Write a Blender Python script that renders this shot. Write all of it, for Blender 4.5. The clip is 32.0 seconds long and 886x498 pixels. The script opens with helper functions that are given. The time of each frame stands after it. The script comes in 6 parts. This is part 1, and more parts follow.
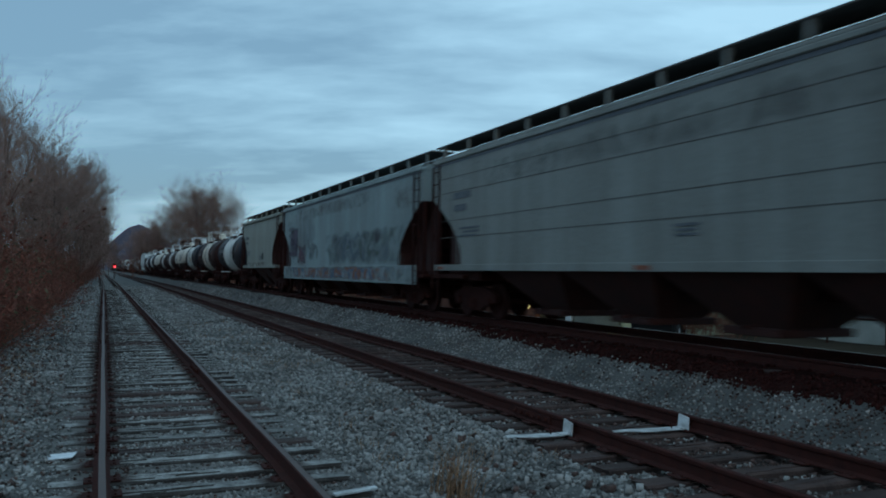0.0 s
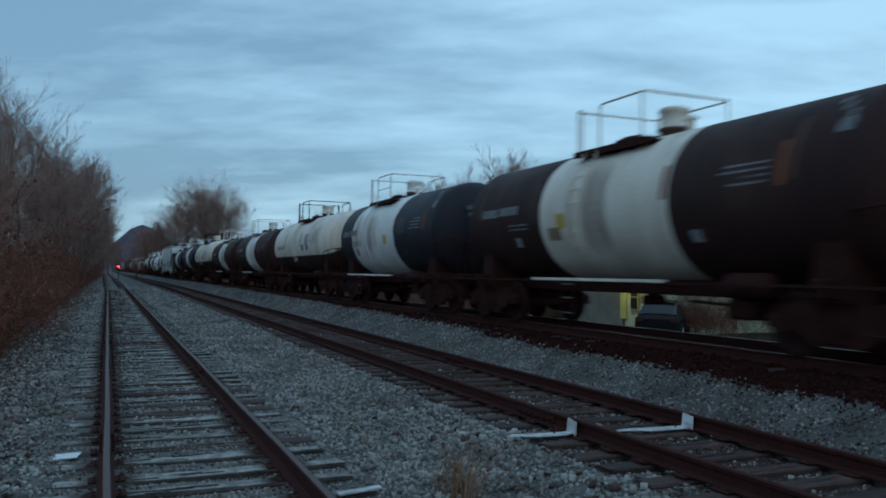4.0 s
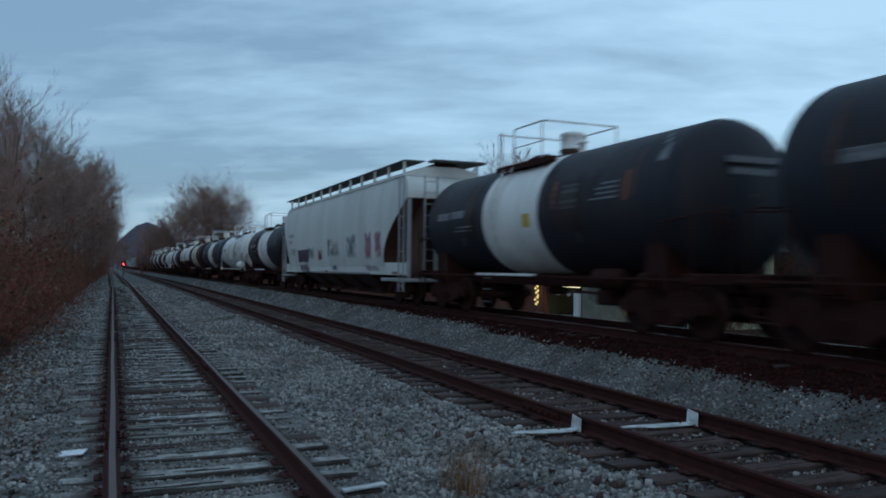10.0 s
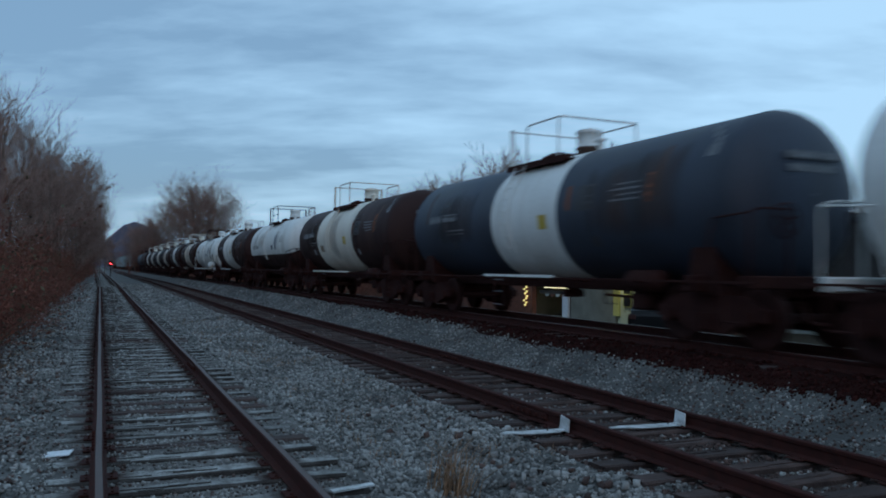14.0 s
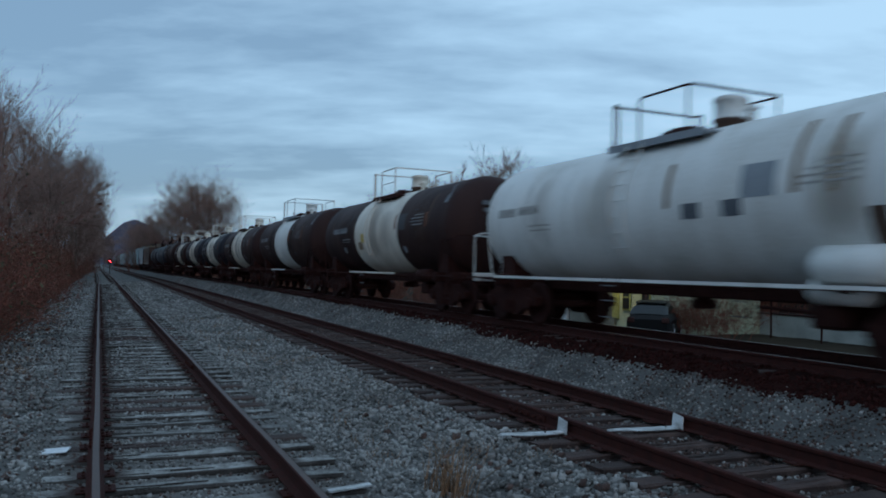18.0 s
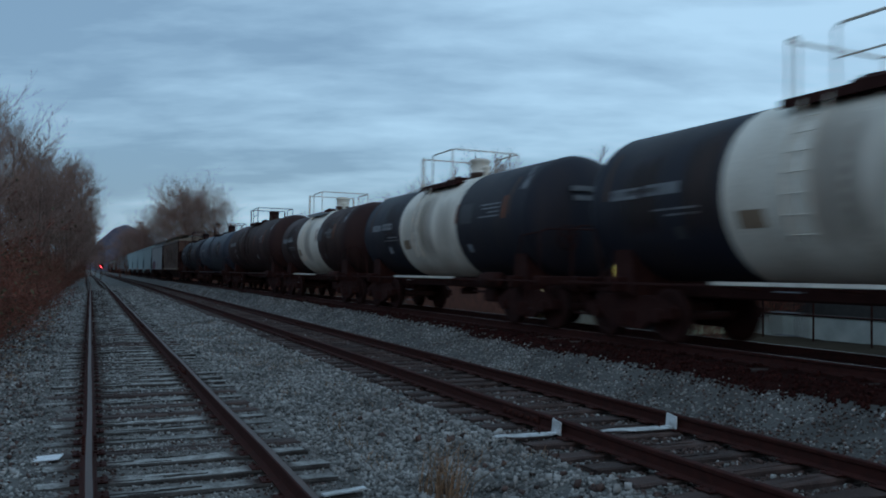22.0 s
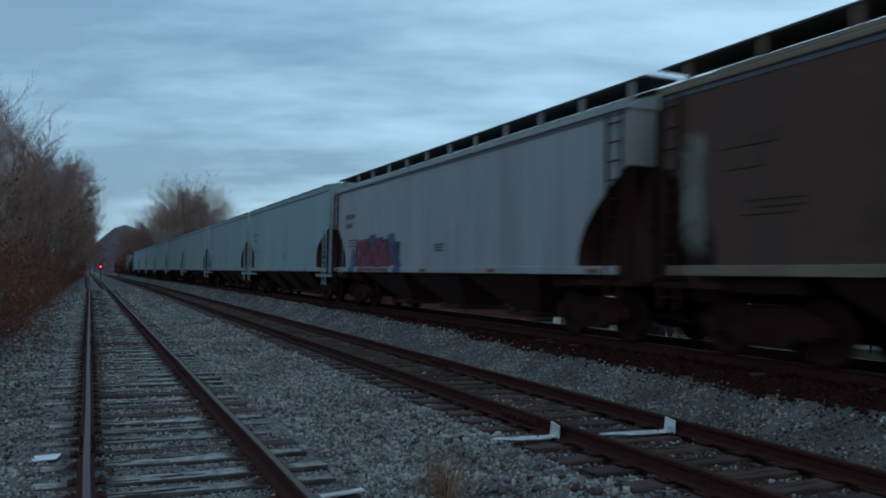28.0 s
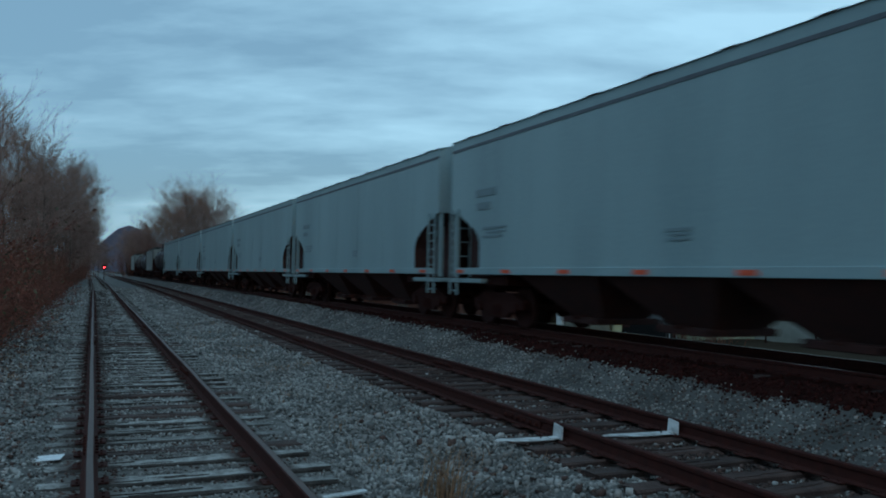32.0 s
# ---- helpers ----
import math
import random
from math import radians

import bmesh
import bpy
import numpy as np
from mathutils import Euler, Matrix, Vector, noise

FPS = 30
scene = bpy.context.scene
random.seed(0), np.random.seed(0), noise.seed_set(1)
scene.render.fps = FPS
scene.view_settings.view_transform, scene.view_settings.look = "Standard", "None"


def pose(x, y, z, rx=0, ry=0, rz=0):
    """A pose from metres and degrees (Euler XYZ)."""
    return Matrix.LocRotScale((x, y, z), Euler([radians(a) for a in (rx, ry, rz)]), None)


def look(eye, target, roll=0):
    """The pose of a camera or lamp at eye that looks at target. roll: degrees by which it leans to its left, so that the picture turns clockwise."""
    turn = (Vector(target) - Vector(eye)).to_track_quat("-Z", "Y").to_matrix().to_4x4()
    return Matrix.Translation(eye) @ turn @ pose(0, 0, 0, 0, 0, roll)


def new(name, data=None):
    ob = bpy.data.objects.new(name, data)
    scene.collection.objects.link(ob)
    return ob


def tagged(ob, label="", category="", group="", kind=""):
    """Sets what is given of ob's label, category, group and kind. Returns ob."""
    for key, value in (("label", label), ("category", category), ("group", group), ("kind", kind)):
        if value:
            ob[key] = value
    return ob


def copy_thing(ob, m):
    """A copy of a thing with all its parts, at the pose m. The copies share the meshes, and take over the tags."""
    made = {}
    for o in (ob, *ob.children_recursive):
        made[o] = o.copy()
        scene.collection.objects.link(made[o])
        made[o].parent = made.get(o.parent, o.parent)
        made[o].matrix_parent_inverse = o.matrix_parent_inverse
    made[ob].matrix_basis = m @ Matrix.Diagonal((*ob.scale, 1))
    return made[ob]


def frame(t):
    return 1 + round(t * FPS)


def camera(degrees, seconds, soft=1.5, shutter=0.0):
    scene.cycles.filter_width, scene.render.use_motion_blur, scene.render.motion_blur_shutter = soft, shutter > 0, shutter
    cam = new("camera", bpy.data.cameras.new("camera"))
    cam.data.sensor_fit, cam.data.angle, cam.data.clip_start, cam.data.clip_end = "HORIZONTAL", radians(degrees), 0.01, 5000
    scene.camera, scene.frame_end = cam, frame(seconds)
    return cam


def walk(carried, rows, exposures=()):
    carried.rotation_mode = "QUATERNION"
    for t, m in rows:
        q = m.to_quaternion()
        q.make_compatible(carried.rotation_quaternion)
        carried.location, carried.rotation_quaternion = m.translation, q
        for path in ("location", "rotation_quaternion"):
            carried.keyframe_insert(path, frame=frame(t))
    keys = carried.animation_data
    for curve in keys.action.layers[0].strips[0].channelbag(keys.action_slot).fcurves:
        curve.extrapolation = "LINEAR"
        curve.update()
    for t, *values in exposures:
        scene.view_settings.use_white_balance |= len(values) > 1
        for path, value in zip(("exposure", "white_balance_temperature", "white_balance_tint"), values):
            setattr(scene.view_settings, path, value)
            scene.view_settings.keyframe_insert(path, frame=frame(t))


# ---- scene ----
cam = camera(58.498, 32.0, soft=1.85, shutter=0.5)
EYE = (0.0, 0.0, 1.637)
PATH = [
    (0, 91.785, -0.841, -23.478), (0.5, 91.778, -0.808, -23.432), (1, 91.785, -0.826, -23.403), (1.5, 91.793, -0.863, -23.375), 
    (2, 91.775, -0.867, -23.357), (2.5, 91.733, -0.847, -23.355), (3, 91.714, -0.823, -23.330), (3.5, 91.729, -0.785, -23.284), 
    (5.5, 91.761, -0.463, -23.139), (6, 91.765, -0.462, -23.129), (6.5, 91.761, -0.462, -23.122), (7, 91.751, -0.474, -23.115), 
    (7.5, 91.737, -0.514, -23.090), (8, 91.743, -0.567, -23.053), (8.5, 91.725, -0.582, -23.022), (9, 91.644, -0.596, -22.993), 
    (9.5, 91.559, -0.632, -22.965), (10, 91.509, -0.610, -22.924), (10.5, 91.488, -0.549, -22.881), (11, 91.498, -0.531, -22.890), 
    (11.5, 91.517, -0.544, -22.976), (12, 91.528, -0.561, -23.127), (12.5, 91.533, -0.592, -23.279), (13, 91.541, -0.623, -23.449), 
    (13.5, 91.551, -0.674, -23.644), (14, 91.561, -0.760, -23.714), (14.5, 91.579, -0.842, -23.676), (16.5, 91.593, -1.049, -23.583), 
    (17, 91.587, -1.135, -23.647), (17.5, 91.598, -1.248, -23.688), (18, 91.623, -1.336, -23.765), (18.5, 91.641, -1.361, -23.863), 
    (19, 91.652, -1.357, -23.932), (19.5, 91.663, -1.320, -23.951), (20, 91.685, -1.219, -23.950), (20.5, 91.706, -1.059, -23.991), 
    (21, 91.723, -0.894, -24.092), (21.5, 91.757, -0.794, -24.220), (22, 91.795, -0.756, -24.295), (22.5, 91.812, -0.771, -24.304), 
    (23, 91.822, -0.855, -24.346), (23.5, 91.830, -0.946, -24.451), (24, 91.835, -0.985, -24.536), (24.5, 91.855, -0.987, -24.556), 
    (25, 91.885, -0.973, -24.533), (25.5, 91.897, -0.943, -24.488), (27.5, 91.960, -1.141, -24.342), (28, 91.961, -1.162, -24.333), 
    (28.5, 91.977, -1.204, -24.323), (29, 91.987, -1.239, -24.300), (29.5, 91.981, -1.244, -24.267), (30, 91.982, -1.248, -24.232), 
    (30.5, 91.987, -1.237, -24.190), (31, 91.992, -1.216, -24.154), (31.5, 92.011, -1.220, -24.132), (32, 92.038, -1.241, -24.109),
]
walk(cam, [(t, pose(*EYE, a, b, c)) for t, a, b, c in PATH], exposures=[(0, -1.1, 6600, 8), (1, -1.1, 6650, 8), (2, -1.1, 6150, 15), (3.5, -1.1, 6450, 10), (6, -1.1, 6150, 15), (7, -1.1, 6250, 23), (8, -1.1, 6700, 15), (9, -1.1, 6550, 15), (10, -1.1, 6650, 16), (11, -1.1, 6650, 14), (12, -1.1, 6250, 10), (13, -1.1, 6650, 12), (14, -1.1, 6400, 17), (17, -1.1, 6500, 18), (19, -1.1, 6700, 18), (20, -1.2, 6400, 18), (21, -1.15, 6600, 18), (24, -1.2, 6750, 14), (25.5, -1.18, 6550, 17), (27.5, -1.1, 6500, 15), (28, -1.1, 6650, 13), (29, -1.1, 6500, 9), (32, -1.1, 6500, 6)])

# ---- world, sun ----
world = bpy.data.worlds.new("dusk_sky")
scene.world = world
world.use_nodes = True
wn, wl = world.node_tree.nodes, world.node_tree.links
wn.clear()


def wnode(kind, **values):
    n = wn.new(kind)
    for key, value in values.items():
        n.inputs[key].default_value = value
    return n


sky = wn.new("ShaderNodeTexSky")
sky.sky_type, sky.sun_disc = "NISHITA", False
sky.sun_elevation, sky.sun_rotation = radians(3.0), radians(200)
sky.air_density, sky.dust_density, sky.ozone_density = 1.0, 1.5, 3.0
coord = wn.new("ShaderNodeTexCoord")
# a cloud deck overhead: the view direction met with a level sheet, so that it closes up towards the horizon
sep = wn.new("ShaderNodeSeparateXYZ")
wl.new(coord.outputs["Generated"], sep.inputs[0])


def wmath(op, a, b):
    n = wn.new("ShaderNodeMath")
    n.operation = op
    for k, v in enumerate((a, b)):
        if isinstance(v, float):
            n.inputs[k].default_value = v
        else:
            wl.new(v, n.inputs[k])
    return n.outputs[0]


deep = wmath("ADD", wmath("MAXIMUM", sep.outputs[2], 0.0), 0.2)
flat = wn.new("ShaderNodeCombineXYZ")
wl.new(wmath("DIVIDE", sep.outputs[0], deep), flat.inputs[0])
wl.new(wmath("DIVIDE", sep.outputs[1], deep), flat.inputs[1])
turn = wn.new("ShaderNodeMapping")
turn.inputs["Location"].default_value = (0.7, 3.1, 0.6)
turn.inputs["Rotation"].default_value = (0, 0, radians(24))
wl.new(flat.outputs[0], turn.inputs[0])
rows_of_cloud = wn.new("ShaderNodeMapping")
rows_of_cloud.inputs["Scale"].default_value = (0.62, 1.3, 1)
wl.new(turn.outputs[0], rows_of_cloud.inputs[0])
big = wnode("ShaderNodeTexNoise", Scale=1.15, Detail=4.0, Roughness=0.48, Distortion=0.1)
small = wnode("ShaderNodeTexNoise", Scale=4.2, Detail=6.0, Roughness=0.55, Distortion=0.12)
for n in (big, small):
    wl.new(rows_of_cloud.outputs[0], n.inputs["Vector"])
mixn = wn.new("ShaderNodeMix"); mixn.inputs[0].default_value = 0.38
wl.new(big.outputs[0], mixn.inputs[2]); wl.new(small.outputs[0], mixn.inputs[3])
# the deck thins towards the brighter east
side = wn.new("ShaderNodeMapRange")
side.inputs[1].default_value, side.inputs[2].default_value, side.inputs[3].default_value, side.inputs[4].default_value = -0.1, 0.85, -0.105, 0.105
wl.new(sep.outputs[0], side.inputs[0])
ramp = wn.new("ShaderNodeValToRGB")
ramp.color_ramp.elements[0].position, ramp.color_ramp.elements[0].color = 0.35, (0.37, 0.66, 0.93, 1)
ramp.color_ramp.elements[1].position, ramp.color_ramp.elements[1].color = 0.63, (0.82, 1.35, 1.73, 1)
low = wn.new("ShaderNodeMapRange")
low.inputs[1].default_value, low.inputs[2].default_value, low.inputs[3].default_value, low.inputs[4].default_value = 0.0, 0.22, -0.075, 0.0
wl.new(sep.outputs[2], low.inputs[0])
wl.new(wmath("ADD", wmath("ADD", mixn.outputs[0], side.outputs[0]), low.outputs[0]), ramp.inputs[0])
dim = wn.new("ShaderNodeMix"); dim.data_type = "RGBA"; dim.blend_type = "ADD"; dim.inputs[0].default_value = 0.12
wl.new(ramp.outputs[0], dim.inputs[6]); wl.new(sky.outputs[0], dim.inputs[7])
bg = wnode("ShaderNodeBackground", Strength=1.06)
out = wn.new("ShaderNodeOutputWorld")
wl.new(dim.outputs[2], bg.inputs[0]); wl.new(bg.outputs[0], out.inputs[0])

sun = new("sun", bpy.data.lights.new("sun", "SUN"))
sun.data.energy, sun.data.angle, sun.data.color = 0.5, radians(40), (0.75, 0.9, 1.0)
sun.matrix_world = look((0, 0, 50), (25, 30, 0))

# ---- materials ----


def mat(name, base, second=None, rough=0.7, metal=0.0, scale=6.0, fine=60.0, bump=0.15, streak=False, spec=0.5, rand=0.0, island=0.0, mid=0.5):
    """A surface: two colours mixed by noise at two sizes, with fine relief. streak: stretched down the height, as rain-washed dirt."""
    m = bpy.data.materials.new(name)
    m.use_nodes = True
    nt = m.node_tree
    b = nt.nodes["Principled BSDF"]
    tc = nt.nodes.new("ShaderNodeTexCoord")
    mp = nt.nodes.new("ShaderNodeMapping")
    nt.links.new(tc.outputs["Object"], mp.inputs[0])
    if streak:
        mp.inputs["Scale"].default_value = (1, 1, 0.14)
    n1 = nt.nodes.new("ShaderNodeTexNoise"); n1.inputs["Scale"].default_value = scale; n1.inputs["Detail"].default_value = 6
    n2 = nt.nodes.new("ShaderNodeTexNoise"); n2.inputs["Scale"].default_value = fine; n2.inputs["Detail"].default_value = 3
    nt.links.new(mp.outputs[0], n1.inputs["Vector"]); nt.links.new(tc.outputs["Object"], n2.inputs["Vector"])
    mx = nt.nodes.new("ShaderNodeMix"); mx.inputs[0].default_value = 0.3
    nt.links.new(n1.outputs[0], mx.inputs[2]); nt.links.new(n2.outputs[0], mx.inputs[3])
    r = nt.nodes.new("ShaderNodeValToRGB")
    second = second or tuple(c * 0.55 for c in base)
    r.color_ramp.elements[0].position, r.color_ramp.elements[0].color = mid - 0.16, (*second, 1)
    r.color_ramp.elements[1].position, r.color_ramp.elements[1].color = mid + 0.14, (*base, 1)
    nt.links.new(mx.outputs[0], r.inputs[0])
    colour = r.outputs[0]
    if rand or island:
        src = nt.nodes.new("ShaderNodeObjectInfo").outputs["Random"] if rand else nt.nodes.new("ShaderNodeNewGeometry").outputs["Random Per Island"]
        amount = rand or island
        mr = nt.nodes.new("ShaderNodeMapRange"); mr.inputs[3].default_value = 1 - amount; mr.inputs[4].default_value = 1 + amount
        nt.links.new(src, mr.inputs[0])
        hs = nt.nodes.new("ShaderNodeHueSaturation")
        nt.links.new(mr.outputs[0], hs.inputs["Value"]); nt.links.new(colour, hs.inputs["Color"])
        colour = hs.outputs[0]
    nt.links.new(colour, b.inputs["Base Color"])
    rr = nt.nodes.new("ShaderNodeMapRange"); rr.inputs[3].default_value = max(0.05, rough - 0.12); rr.inputs[4].default_value = min(1, rough + 0.12)
    nt.links.new(n1.outputs[0], rr.inputs[0]); nt.links.new(rr.outputs[0], b.inputs["Roughness"])
    b.inputs["Metallic"].default_value = metal
    b.inputs["Specular IOR Level"].default_value = spec
    if bump:
        bp = nt.nodes.new("ShaderNodeBump"); bp.inputs["Strength"].default_value = bump; bp.inputs["Distance"].default_value = 0.02
        nt.links.new(n2.outputs[0], bp.inputs["Height"]); nt.links.new(bp.outputs[0], b.inputs["Normal"])
    return m


def glow(name, colour, strength):
    m = bpy.data.materials.new(name)
    m.use_nodes = True
    b = m.node_tree.nodes["Principled BSDF"]
    b.inputs["Base Color"].default_value = (*colour, 1)
    b.inputs["Emission Color"].default_value = (*colour, 1)
    b.inputs["Emission Strength"].default_value = strength
    return m


BALLAST = mat("ballast_grey", (0.115, 0.11, 0.104), (0.04, 0.036, 0.033), rough=0.9, scale=0.9, fine=26, bump=0.9)
STONE = mat("ballast_stone", (0.30, 0.287, 0.272), (0.125, 0.112, 0.104), rough=0.9, scale=0.9, fine=9, bump=0.0, island=0.6)
STONE_RUSTY = mat("ballast_stone_rusty", (0.105, 0.060, 0.049), (0.045, 0.024, 0.020), rough=0.9, scale=5, fine=60, bump=0.3, island=0.6)
STONE_DARK = mat("ballast_dark", (0.046, 0.0145, 0.0125), (0.025, 0.0085, 0.0075), rough=0.95, scale=5, fine=60, bump=0.3, island=0.35, spec=0.05)
DIRT = mat("trackside_dirt", (0.055, 0.042, 0.03), (0.024, 0.019, 0.014), rough=1.0, scale=0.5, fine=14, bump=0.8, spec=0.03)
TIE = mat("weathered_tie", (0.34, 0.332, 0.318), (0.10, 0.09, 0.082), rough=0.95, spec=0.2, scale=8, fine=45, bump=0.8, rand=0.24)


def rust_seats(m, at, reach):
    """Rust washed from the rails into the wood on both sides of each rail."""
    nt = m.node_tree
    b = nt.nodes["Principled BSDF"]
    tc = nt.nodes.new("ShaderNodeTexCoord")
    sp = nt.nodes.new("ShaderNodeSeparateXYZ")
    nz = nt.nodes.new("ShaderNodeTexNoise")
    nz.inputs["Scale"].default_value = 7
    nt.links.new(tc.outputs["Object"], sp.inputs[0])
    nt.links.new(tc.outputs["Object"], nz.inputs["Vector"])

    def calc(op, a, c):
        n = nt.nodes.new("ShaderNodeMath")
        n.operation = op
        for k, v in enumerate((a, c)):
            if isinstance(v, float):
                n.inputs[k].default_value = v
            else:
                nt.links.new(v, n.inputs[k])
        return n.outputs[0]

    off = calc("ABSOLUTE", calc("SUBTRACT", calc("ABSOLUTE", sp.outputs[0], 0.0), at), 0.0)
    off = calc("ADD", off, calc("MULTIPLY", nz.outputs[0], 0.22))
    mr = nt.nodes.new("ShaderNodeMapRange")
    mr.inputs[1].default_value, mr.inputs[2].default_value = reach + 0.20, reach + 0.02
    nt.links.new(off, mr.inputs[0])
    mx = nt.nodes.new("ShaderNodeMix")
    mx.data_type = "RGBA"
    old = b.inputs["Base Color"].links[0].from_socket
    nt.links.new(mr.outputs[0], mx.inputs[0])
    nt.links.new(old, mx.inputs[6])
    mx.inputs[7].default_value = (0.035, 0.016, 0.012, 1)
    nt.links.new(mx.outputs[2], b.inputs["Base Color"])


rust_seats(TIE, 0.7525, 0.21)
TIE_DARK = mat("creosote_tie", (0.075, 0.045, 0.038), (0.022, 0.011, 0.010), rough=0.9, scale=3, fine=45, bump=0.7, rand=0.3)
# sides darker than the tops: creosote, plus the shadow gap put into the colour
TIE_EDGE = mat("tie_side_creosote_shade", (0.085, 0.072, 0.066), (0.03, 0.024, 0.021), rough=0.95, scale=4, fine=45, bump=0.7, spec=0.15)
RUST = mat("rail_rust", (0.058, 0.016, 0.0125), (0.030, 0.009, 0.0075), rough=0.9, metal=0.0, scale=9, fine=90, bump=0.3, spec=0.2)
RAILTOP = mat("rail_running_face", (0.115, 0.075, 0.066), (0.06, 0.036, 0.031), rough=0.6, metal=0.3, scale=4, fine=50, bump=0.1)
RAILSHINE = mat("rail_polished_face", (0.20, 0.155, 0.145), (0.13, 0.10, 0.093), rough=0.5, metal=0.5, scale=4, fine=50, bump=0.05)
DIRTYWHITE = mat("dirty_whitewash", (0.62, 0.64, 0.65), (0.22, 0.21, 0.20), rough=0.8, scale=7, fine=60, bump=0.3, mid=0.46)
SNOWWHITE = mat("galvanised_white", (0.74, 0.76, 0.78), (0.55, 0.57, 0.6), rough=0.55, scale=12, fine=80, bump=0.1)
BLACK = mat("tank_black", (0.027, 0.013, 0.0135), (0.05, 0.023, 0.02), rough=0.62, spec=0.14, scale=1.2, fine=30, bump=0.04, streak=True)
NAVY = mat("tank_navy", (0.016, 0.018, 0.029), (0.03, 0.024, 0.027), rough=0.58, spec=0.2, scale=1.2, fine=30, bump=0.04, streak=True)
BLUE = mat("tank_blue", (0.036, 0.048, 0.074), (0.026, 0.029, 0.04), rough=0.55, spec=0.35, scale=1.0, fine=30, bump=0.04, streak=True)
WHITE = mat("tank_white", (0.73, 0.73, 0.71), (0.45, 0.43, 0.39), rough=0.5, scale=1.3, fine=20, bump=0.04, streak=True, mid=0.42)
CREAM = mat("tank_cream", (0.72, 0.665, 0.585), (0.42, 0.36, 0.29), rough=0.55, scale=1.3, fine=20, bump=0.04, streak=True, mid=0.42)
GRATING = mat("roof_walk_grating", (0.13, 0.126, 0.122), (0.075, 0.071, 0.068), rough=0.8, spec=0.2, scale=5, fine=60, bump=0.3)
# near black for the shade under the cars, reddened like the camera's blacks
DARKSTEEL = mat("underframe_red_black", (0.027, 0.0085, 0.0078), (0.044, 0.0145, 0.0115), rough=0.9, spec=0.15, scale=5, fine=60, bump=0.3)
WHEEL = mat("wheel_steel", (0.044, 0.014, 0.0115), (0.024, 0.008, 0.007), rough=0.8, metal=0.1, scale=5, fine=60, bump=0.2, spec=0.2)
GREYHOP = mat("hopper_grey", (0.245, 0.262, 0.25), (0.14, 0.14, 0.128), rough=0.6, scale=1.1, fine=18, bump=0.05, streak=True)
PALEHOP = mat("hopper_pale", (0.60, 0.615, 0.59), (0.42, 0.42, 0.40), rough=0.6, scale=1.1, fine=18, bump=0.05, streak=True, mid=0.43)
FADEHOP = mat("hopper_faded_teal", (0.27, 0.345, 0.355), (0.15, 0.17, 0.17), rough=0.65, scale=0.9, fine=18, bump=0.06, streak=True, mid=0.47)
LIGHTHOP = mat("hopper_light_grey", (0.34, 0.36, 0.37), (0.22, 0.23, 0.235), rough=0.6, scale=1.1, fine=18, bump=0.05, streak=True)
OLIVEHOP = mat("hopper_grey_green", (0.33, 0.35, 0.31), (0.21, 0.21, 0.185), rough=0.65, scale=1.1, fine=18, bump=0.05, streak=True)
TEALHOP = mat("hopper_blue_grey", (0.265, 0.37, 0.39), (0.19, 0.275, 0.295), rough=0.55, scale=0.8, fine=18, bump=0.04, streak=True, mid=0.45)
BROWNHOP = mat("hopper_brown", (0.10, 0.042, 0.026), (0.045, 0.021, 0.014), rough=0.75, scale=1.1, fine=18, bump=0.08, streak=True)
TANHOP = mat("hopper_tan", (0.22, 0.165, 0.12), (0.12, 0.085, 0.06), rough=0.65, scale=1.1, fine=18, bump=0.05, streak=True)
BROWNEND = mat("hopper_end_brown", (0.11, 0.05, 0.03), (0.05, 0.024, 0.016), rough=0.9, scale=2, fine=30, bump=0.2, streak=True)
# brown rust with the shade of the end cut-aways put into the colour
ENDRUST_DARK = mat("hopper_end_rust_dark", (0.060, 0.018, 0.0145), (0.030, 0.010, 0.009), rough=0.9, scale=3, fine=30, bump=0.2)
STENCIL = mat("stencil_white", (0.20, 0.21, 0.225), (0.06, 0.06, 0.068), rough=0.6, scale=9, fine=70, bump=0.0)
STENCILFAINT = mat("stencil_faded", (0.13, 0.18, 0.20), (0.18, 0.25, 0.27), rough=0.6, scale=9, fine=70, bump=0.0)
PANELDARK = mat("panel_grimy", (0.045, 0.043, 0.048), (0.028, 0.025, 0.028), rough=0.65, scale=4, fine=40, bump=0.0)
INKFADED = mat("stencil_worn", (0.25, 0.245, 0.24), (0.42, 0.40, 0.37), rough=0.6, scale=9, fine=70, bump=0.0)
STENCILDK = mat("stencil_dark", (0.06, 0.07, 0.085), (0.12, 0.13, 0.15), rough=0.6, scale=9, fine=70, bump=0.0)
OLDORANGE = mat("reflector_dull", (0.26, 0.075, 0.035), (0.16, 0.05, 0.03), rough=0.6, scale=9, fine=70, bump=0.0)
ORANGE = mat("reflector_orange", (0.85, 0.10, 0.03), (0.45, 0.06, 0.025), rough=0.4, scale=9, fine=70, bump=0.0)
YELLOW = mat("placard_yellow", (0.55, 0.38, 0.05), (0.4, 0.27, 0.04), rough=0.6, scale=9, fine=70, bump=0.0)
BARK = mat("winter_bark", (0.17, 0.115, 0.092), (0.085, 0.058, 0.047), rough=0.95, scale=3, fine=40, bump=0.5, island=0.3)
TWIG = mat("bare_twig", (0.36, 0.215, 0.175), (0.20, 0.118, 0.096), rough=0.95, scale=3, fine=40, bump=0.0, island=0.3)
BRUSHRED = mat("brush_stem", (0.25, 0.072, 0.044), (0.13, 0.042, 0.028), rough=0.95, scale=2, fine=40, bump=0.0, island=0.4)
